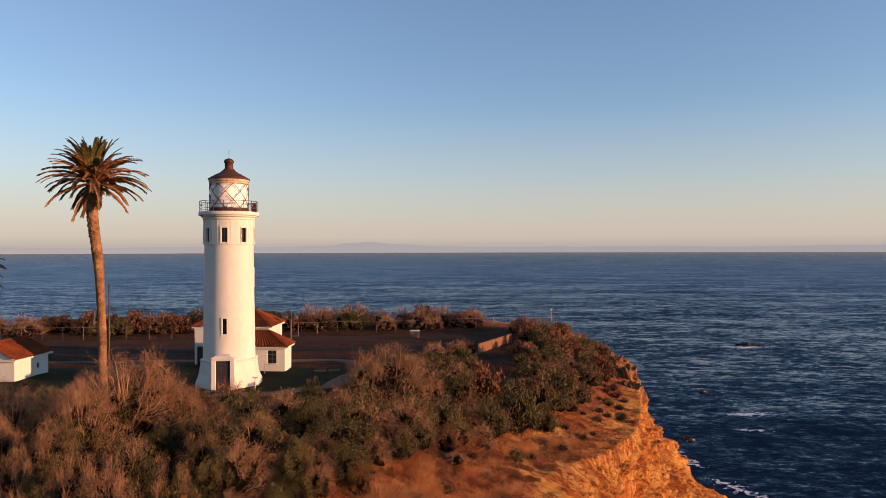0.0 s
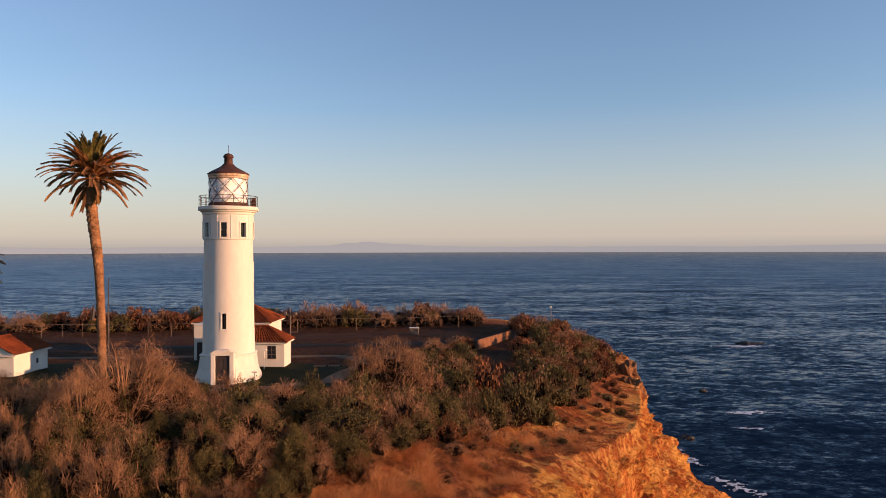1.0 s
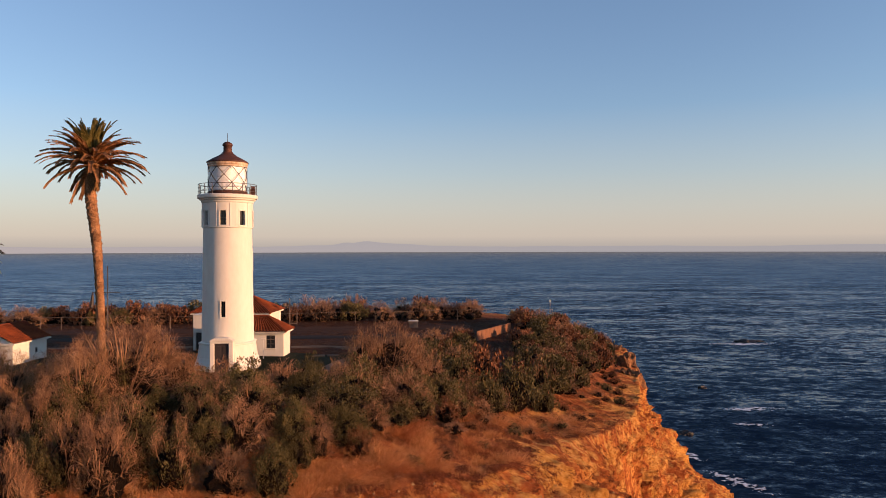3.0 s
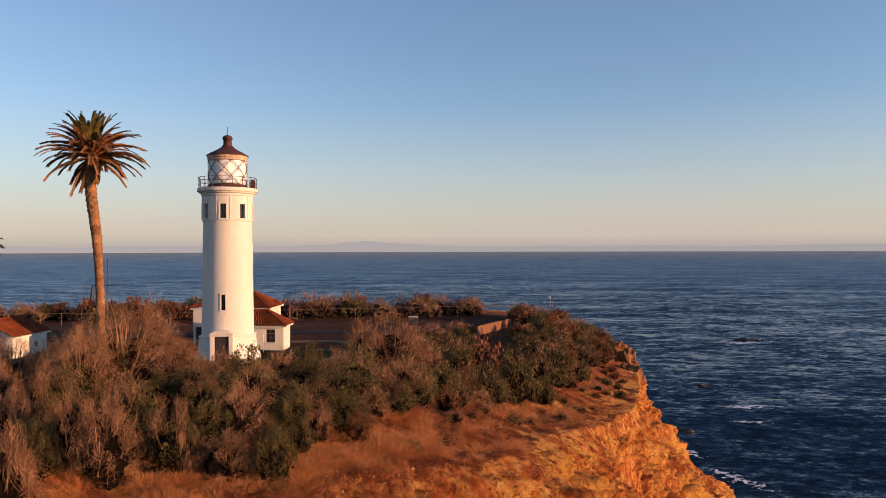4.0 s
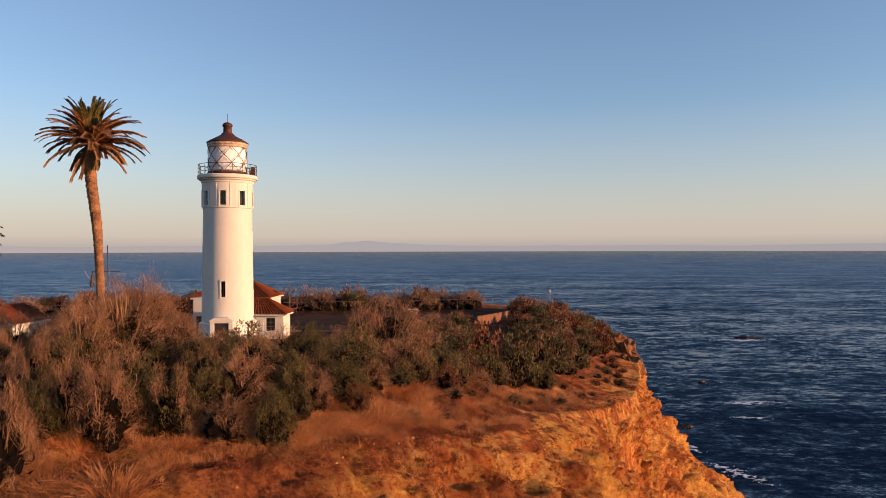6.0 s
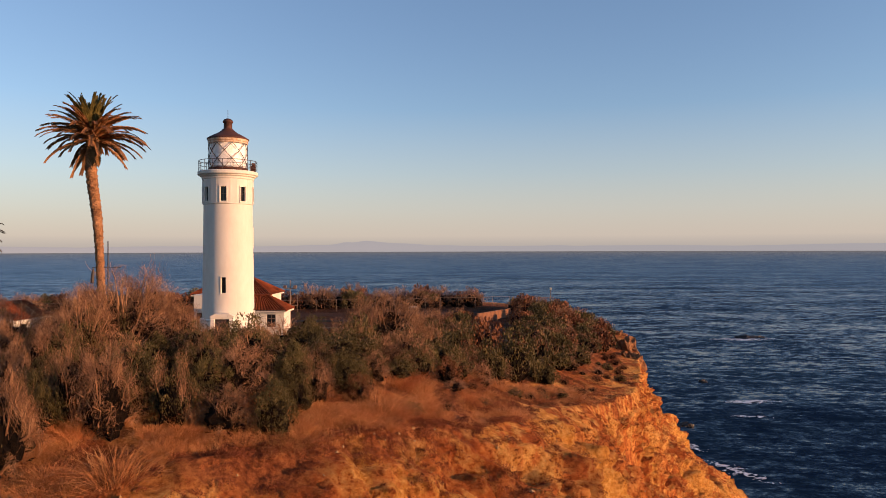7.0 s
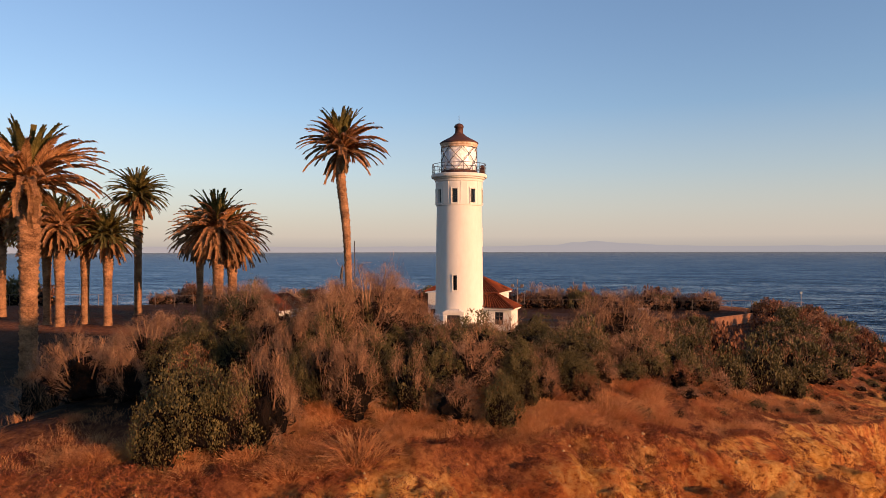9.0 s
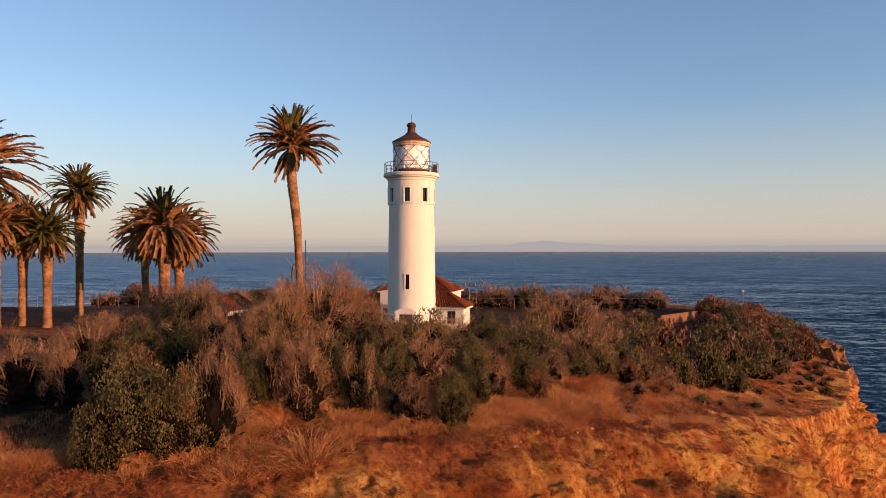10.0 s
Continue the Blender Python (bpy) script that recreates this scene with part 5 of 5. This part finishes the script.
for row in (("tree", -21.6, 30.2, 3.6, 3.3), ("mixed", -20.6, 28.9, 3.2, 3.0), ("dry", -23.0, 31.5, 3.4, 3.2), ("dry", -22.6, 29.6, 2.8, 3.0)):
    shrub(*row)
for row in (
    ("tree", -35.6, 36.6, 4.2, 3.4), ("tree", -33.0, 33.0, 3.8, 3.2), ("tree", -37.5, 34.0, 4.4, 3.6), ("tree", -34.0, 35.5, 4.4, 3.6), ("tree", -30.6, 33.0, 4.2, 3.6), ("green", -28.5, 36.0, 3.6, 2.4), ("dry", -28.0, 31.5, 3.4, 3.2),
    ("rust", -31.5, 38.5, 3.6, 3.2), ("dry", -34.0, 40.0, 3.6, 2.6), ("mixed", -25.0, 26.0, 3.4, 2.4), ("green", -19.5, 22.5, 2.8, 1.7), ("dry", -21.0, 26.0, 2.1, 1.2),
):
    shrub(*row)
for row in (
    ("tree", -30.6, 40.2, 4.8, 2.9), ("tree", -29.8, 42.6, 4.6, 2.9), ("dry", -27.4, 42.0, 4.1, 2.4), ("dry", -25.8, 38.4, 2.8, 1.7), ("dry", -23.8, 38.5, 2.0, 1.2), ("tree", -33.8, 43.0, 4.6, 2.9), ("dry", -20.6, 36.5, 3.5, 2.1),
    ("tree", -37.2, 42.6, 4.4, 4.2), ("dry", -27.6, 38.6, 3.9, 2.3), ("tree", -31.6, 38.2, 4.4, 4.7), ("mixed", -36.5, 46.0, 3.6, 2.6), ("dry", -30.0, 46.5, 3.6, 2.8), ("green", -27.5, 46.0, 3.4, 2.6), ("mixed", -17.5, 40.5, 3.6, 2.6), ("green", -17.0, 34.0, 2.7, 1.6),
):
    shrub(*row)


def scatter(count, area, gap, kinds, wide, high, seed):
    """Fills a stretch of the plan (x0, x1, y0, y1, test) with shrubs that keep a gap."""
    r = random.Random(seed)
    made = tries = 0
    while made < count and tries < count * 30:
        tries += 1
        x, y = r.uniform(area[0], area[1]), r.uniform(area[2], area[3])
        d = float(rim_distance(np.array([x]), np.array([y]))[0][0])
        w = r.uniform(*wide)
        if d < 0.6 + w * 0.2 or (len(area) > 4 and not area[4](x, y)) or any(math.hypot(x - a, y - b) < (w / 2 + c) * gap for a, b, c in PLACED):
            continue
        made += 1
        shrub(r.choice(kinds), x, y, w, w * r.uniform(*high))


inland = lambda x, y: float(rim_distance(np.array([x]), np.array([y]))[0][0])
hollow = lambda x, y: math.hypot((x + 12.5) / 2.8, (y - 26.0) / 1.6) < 1 or math.hypot((x + 6.7) / 1.5, (y - 27.0) / 1.4) < 1
thicket = lambda x, y: not hollow(x, y) and y < (46 if x < -8 else 56) and x > -0.52 * y - 3 and (inland(x, y) > 1.6 if x < -5 else inland(x, y) > 4.4)
scatter(95, (-26, 10, 17, 34, thicket), 0.76, ("mixed", "green", "dry", "rust", "mixed", "dry"), (1.5, 2.8), (0.7, 0.95), 3)
scatter(105, (-26, 10, 33, 56, thicket), 0.72, ("mixed", "green", "dry", "rust", "mixed", "dry"), (1.6, 3.0), (0.55, 0.8), 8)
slope = lambda x, y: not (0.005 < x / y < 0.078 and y > 57) and x > (y - 62) * 0.25 - 8 and inland(x, y) > 5.5
scatter(80, (-8, 20, 50, 86, slope), 0.52, ("green", "rust", "dry", "mixed", "dry", "mixed"), (2.0, 3.8), (0.45, 0.72), 4)
scatter(34, (4, 22, 84, 122, lambda x, y: x > 8 and inland(x, y) > 3.5), 0.55, ("rust", "green", "dry", "green"), (2.4, 4.2), (0.5, 0.75), 5)
scatter(95, (-110, 2, 105, 140, lambda x, y: y > 121 + 0.22 * (x + 10) and y < 133 + 0.22 * (x + 10)), 0.42, ("rust", "dry", "dry", "green", "dry"), (3.0, 6.0), (0.5, 0.72), 6)
shrub("green", -112, 91, 9.0, 5.0)
shrub("rust", -105, 90, 6.0, 3.4)
shrub("dry", 11.6, 114, 5.2, 2.6)
shrub("rust", 9.6, 114.5, 3.6, 2.8)
edge = lambda x, y: 1.6 < inland(x, y) < 6.5
scatter(40, (-4, 18, 30, 84, edge), 0.7, ("rust", "dry", "rust", "mixed"), (0.7, 1.5), (0.4, 0.6), 12)
for kind in MODELS:
    for src in MODELS[kind]:
        if src.name not in USED:
            for o in (*src.children_recursive, src):
                bpy.data.objects.remove(o)


# ---- grass, mats and stones on the bluff ----
def cover(name, label, category, count, where, blade, mat, seed):
    """Uncountable small growth, one object."""
    r = random.Random(seed)
    verts, faces = [], []
    pts = []
    while len(pts) < count:
        xs, ys = where(r)
        pts.append((xs, ys))
    arr = np.array(pts)
    z, bare, d, along = heights(arr[:, 0], arr[:, 1])
    for (x, y), h, dd, al in zip(pts, z, d, along):
        blade(r, verts, faces, Vector((x, y, h + unevenness(x, y, dd, al))), dd)
    return tagged(new(name, mesh_of(name, verts, faces, mat)), label, category, kind="stuff")


def near_rim(lo, hi, y0, y1):
    def pick(r):
        while True:
            i = r.randrange(2, 16)
            a, b = RIM[i], RIM[i + 1]
            u = r.random()
            p, d = a[:2] + (b - a)[:2] * u, (b - a)[:2]
            n = np.array([-d[1], d[0]]) / math.hypot(*d)
            q = p + n * r.uniform(lo, hi)
            if y0 < q[1] < y1 and r.random() < min(1.0, 12.0 / max(4, q[1] - 14)) and noise.noise(Vector((q[0] * 0.6, q[1] * 0.6, lo))) > -0.12:
                return float(q[0]), float(q[1])
    return pick


def tuft(r, verts, faces, p, d):
    n = 18
    k = r.uniform(0.15, 0.5)
    for i in range(n):
        a = p + Vector((r.gauss(0, 0.12), r.gauss(0, 0.12), -0.05))
        out = Vector((r.gauss(0, 0.4), r.gauss(0, 0.4), 1)).normalized()
        bend = Vector((r.gauss(0, 0.3), r.gauss(0, 0.3), -0.25))
        ribbon(verts, faces, [a, a + out * k * 0.55, a + out * k * 0.9 + bend * k * 0.3], 0.0045, 0.0025, r)


def short_tuft(r, verts, faces, p, d):
    k = r.uniform(0.1, 0.38)
    for i in range(16):
        a = p + Vector((r.gauss(0, 0.16), r.gauss(0, 0.16), -0.04))
        out = Vector((r.gauss(0, 0.6), r.gauss(0, 0.6), 1)).normalized()
        bend = Vector((r.gauss(0, 0.5), r.gauss(0, 0.5), -0.3))
        ribbon(verts, faces, [a, a + out * k * 0.55, a + out * k * 0.9 + bend * k * 0.4], 0.009, 0.004, r)


def mat_clump(r, verts, faces, p, d):
    s = r.uniform(0.12, 0.34)
    for i in range(int(260 * s) + 30):
        a, e = r.uniform(0, math.tau), math.asin(r.uniform(-0.05, 1))
        o = Vector((math.cos(a) * math.cos(e), math.sin(a) * math.cos(e), math.sin(e)))
        c = p + Vector((o.x, o.y, o.z * 0.6)) * s * r.uniform(0.75, 1.1)
        o = (o + Vector((r.gauss(0, 0.6), r.gauss(0, 0.6), r.gauss(0.2, 0.6)))).normalized()
        w = o.cross(Vector((r.gauss(0, 1), r.gauss(0, 1), r.gauss(0, 1)))).normalized() * 0.014
        k = r.uniform(0.04, 0.085)
        b = len(verts)
        verts += [c, c + o * k * 0.5 + w, c + o * k, c + o * k * 0.5 - w]
        faces.append((b, b + 1, b + 2, b + 3))


def tussock_model(seed, mat, count=640):
    """A fuzzy mound of very fine blades that fan out and nod over all round."""
    r = random.Random(seed)
    verts, faces = [], []
    lean = Vector((r.gauss(0, 0.2), r.gauss(0, 0.2), 0))
    for i in range(count):
        a = Vector((r.gauss(0, 0.24), r.gauss(0, 0.24), -0.05))
        out = (Vector((a.x * 2.4, a.y * 2.4, 1)) + lean + Vector((r.gauss(0, 0.35), r.gauss(0, 0.35), 0))).normalized()
        k = r.uniform(0.35, 0.85) * (1.25 if r.random() < 0.06 else 1)
        side = Vector((out.x + r.gauss(0, 0.35), out.y + r.gauss(0, 0.35), 0)) * k * r.uniform(0.2, 0.8)
        ribbon(verts, faces, [a, a + out * k * 0.55 + side * 0.15, a + out * k * 0.85 + side * 0.6 - Vector((0, 0, 0.1 * k))], 0.0042, 0.0026, r)
    return mesh_of("blades", verts, faces, mat)


TUSSOCKS = [tussock_model(60 + i, M_GRASS if i % 2 else M_GRASS_RED) for i in range(6)]


def tussock(x, y, size, j):
    ob = new("grass_tussock", TUSSOCKS[j % 6])
    ob.matrix_basis = pose(x, y, ground_z(x, y), 0, 0, 77 * j) @ Matrix.Diagonal((size, size, size, 1))
    tagged(ob, "dry orange grass tussock on the cliff's rim" if j % 2 else "rust-red dry grass tussock on the cliff's rim", "grass", "tussocks along the rim")


for j, (x, y, size) in enumerate(((-10.0, 19.6, 1.65), (-5.1, 24.7, 0.96), (-3.4, 26.9, 1.74), (-0.1, 41.0, 1.3), (1.9, 41.6, 1.3), (3.9, 43.1, 1.39), (6.2, 50.2, 1.57), (-11.7, 18.2, 1.13), (-10.8, 18.7, 0.96), (-1.9, 30.0, 1.04), (-2.7, 25.4, 0.78), (7.7, 52.2, 1.48))):
    tussock(x, y, size, 2 * j + 1)
r_tuss = random.Random(5)
pick = near_rim(0.2, 4.5, 12, 62)
for j in range(100):
    x, y = pick(r_tuss)
    tussock(x, y, r_tuss.uniform(0.5, 1.15), j)
pick = near_rim(0.2, 2.6, 12, 29)
for j in range(44):
    x, y = pick(r_tuss)
    tussock(x, y, r_tuss.uniform(0.55, 1.1), 2 * j + 1)
cover("brink_grass", "golden dry grass on the brink below the shrubs", "grass", 900, near_rim(0.0, 2.4, 12, 29), tuft, M_GRASS, 23)
cover("dry_grass", "orange-tan dry grass along the cliff's rim", "grass", 2200, near_rim(0.0, 4.2, 12, 110), tuft, M_GRASS, 21)
def clumps(r, lo, hi, y0, y1, cut, scale=0.45):
    """A place near the rim where growth gathers in patches."""
    base = near_rim(lo, hi, y0, y1)
    while True:
        x, y = base(r)
        if noise.noise(Vector((x * scale, y * scale, 11.3))) > cut:
            return x, y


cover("ground_mat", "dark red-brown succulent mats along the rim", "ground cover", 1100, lambda r: clumps(r, 0.0, 1.9, 12, 100, -0.05), mat_clump, M_ICE, 22)
cover("slope_grass", "short rust-orange dry grass on the seaward slope", "grass", 1700, lambda r: clumps(r, 0.5, 8.0, 30, 112, -0.3), short_tuft, M_GRASS_RED, 24)
cover("slope_mat", "dark red-brown low weeds on the seaward slope", "ground cover", 750, lambda r: clumps(r, 0.4, 7.0, 30, 112, -0.02, 0.7), mat_clump, M_RUSTLEAF, 27)


def slope_growth():
    """Rust-brown weeds in patches on the cliff face."""
    r = random.Random(31)
    verts, faces = [], []
    made = 0
    while made < 1100:
        i, j = r.randrange(1, len(CLIFF) - 1), int(8 + (r.random() ** 1.3) * 62)
        p = Vector(CLIFF[i, j])
        if r.random() > 30 / max(30, p.y) or noise.noise(Vector((p.x * 0.35, p.y * 0.35, p.z * 0.35 + 7))) + 0.6 * noise.noise(p * 1.1) < 0.1:
            continue
        made += 1
        mat_clump(r, verts, faces, p, -1)
    made = 0
    while made < 420:  # thick along the brink
        i, j = r.randrange(1, len(CLIFF) - 1), int(6 + r.random() ** 1.6 * 10)
        p = Vector(CLIFF[i, j])
        if p.y < 36 and noise.noise(p * 0.8) > -0.25 + 0.03 * (j - 6):
            made += 1
            mat_clump(r, verts, faces, p, -1)
    tagged(new("slope_weeds", mesh_of("slope_weeds", verts, faces, M_WEED)), "rust-brown low weeds on the bare cliff", "ground cover", kind="stuff")


def slope_stones():
    """Loose stones and broken rock on the face."""
    r = random.Random(33)
    verts, faces = [], []
    for k in range(1500):
        i, j = r.randrange(1, len(CLIFF) - 1), int(9 + r.random() * 80) % len(CLIFF_RUN)
        p = Vector(CLIFF[i, j])
        s = r.uniform(0.02, 0.07) * (2 if r.random() < 0.08 else 1)
        b = len(verts)
        for q in ((1, 0, 0), (-1, 0, 0), (0, 1, 0), (0, -1, 0), (0, 0, 1), (0, 0, -1)):
            verts.append(p + Vector(q) * s * r.uniform(0.6, 1.3) + Vector((r.gauss(0, s * 0.2), r.gauss(0, s * 0.2), 0)))
        faces += [(b + a, b + c, b + d) for d in (4, 5) for a, c in ((0, 2), (2, 1), (1, 3), (3, 0))]
    tagged(new("loose_stones", mesh_of("loose_stones", verts, faces, M_STONE)), "pale broken stones lying on the cliff", "stones", kind="stuff")


slope_growth()
slope_stones()


# ---- rocks and foam in the sea ----
def sea_rock(x, y, w, h, seed):
    bm = bmesh.new()
    bmesh.ops.create_icosphere(bm, subdivisions=3, radius=1)
    for v in bm.verts:
        k = 1 + 0.5 * noise.fractal(v.co * 1.4 + Vector((seed, 0, 0)), 0.8, 2, 4)
        v.co = Vector((v.co.x * w * k, v.co.y * w * 0.55 * k, v.co.z * h * k))
    me = bpy.data.meshes.new("sea_rock")
    bm.to_mesh(me)
    bm.free()
    me.materials.append(M_ROCK)
    ob = new("sea_rock", me)
    ob.matrix_basis = pose(x, y, SEA_Z)
    tagged(ob, "dark wet rock awash in the sea", "rock", "rocks in the sea")


def foam(x, y, length, width, turn, cut, seed):
    """A lacy sheet of broken foam: ragged threads and patches, thinning towards its ends."""
    step = 0.22
    nx, ny = int(length / step), int(width / step)
    at = lambda i, j: Vector(((i - nx / 2) * step, (j - ny / 2) * step + 0.12 * noise.noise(Vector((i * 0.3, j * 0.3, seed))), 0))
    verts, faces, index = [], [], {}
    for i in range(nx):
        for j in range(ny):
            p = at(i, j)
            fade = math.hypot(2 * p.x / length, 2 * p.y / width)
            lace = 1 - 2.2 * abs(noise.noise(Vector((p.x * 0.3, p.y * 0.5, seed)))) - 0.9 * abs(noise.noise(Vector((p.x * 1.1, p.y * 1.6, seed + 4))))
            if lace + 0.5 * noise.noise(Vector((p.x * 0.12, p.y * 0.2, seed + 9))) < cut + 0.75 * fade ** 2 or fade > 1:
                continue
            quad = []
            for c in ((i, j), (i + 1, j), (i + 1, j + 1), (i, j + 1)):
                if c not in index:
                    index[c] = len(verts)
                    q = at(*c)
                    verts.append(q + Vector((0.06 * math.sin(c[0] * 7.1 + c[1] * 3.3), 0.06 * math.sin(c[0] * 2.7 + c[1] * 5.9), 0.16)))
                quad.append(index[c])
            faces.append(tuple(quad))
    ob = new("foam", mesh_of("foam", verts, faces, M_FOAM))
    ob.matrix_basis = pose(x, y, SEA_Z, 0, 0, turn)
    tagged(ob, "white broken foam on the water", "foam", "foam on the sea", "stuff")


def outcrop(x, y, z, w, h, seed):
    """A broken crag of brown rock standing out of the cliff's edge."""
    bm = bmesh.new()
    bmesh.ops.create_icosphere(bm, subdivisions=4, radius=1)
    for v in bm.verts:
        k = 1 + 0.42 * noise.fractal(v.co * 1.3 + Vector((seed, 0, 0)), 0.7, 2.2, 5) - 0.25 * abs(noise.noise(v.co * 4 + Vector((0, seed, 0))))
        v.co = Vector((v.co.x * w * k, v.co.y * w * 1.3 * k, max(-1, min(0.85, v.co.z * 1.2)) * h * k))
    me = bpy.data.meshes.new("rock_outcrop")
    bm.to_mesh(me)
    bm.free()
    me.materials.append(M_CRAG)
    ob = new("rock_outcrop", me)
    ob.matrix_basis = pose(x, y, z)
    tagged(ob, "rugged brown rock outcrop on the cliff's edge", "rock", "crags on the rim")


outcrop(21.6, 94.0, -6.2, 1.7, 2.9, 3)
outcrop(20.6, 88.0, -6.4, 1.6, 2.0, 8)
outcrop(21.8, 103.0, -5.0, 1.6, 1.6, 12)
sea_rock(146, 370, 5.5, 1.3, 1)
sea_rock(152, 372, 4.0, 1.0, 2)
sea_rock(83, 247, 1.5, 1.0, 3)
sea_rock(58, 186, 2.0, 0.9, 4)
foam(141, 362, 44, 12, 5, 0.35, 1)
foam(88, 214.5, 20, 7, 5, 0.2, 2)
foam(52, 172, 7, 34, 12, 0.5, 3)
foam(78, 196, 16, 4, -8, 0.4, 4)
foam(57, 148, 9, 26, 24, 0.55, 5)
foam(-450, 512, 90, 30, 40, 0.0, 6)
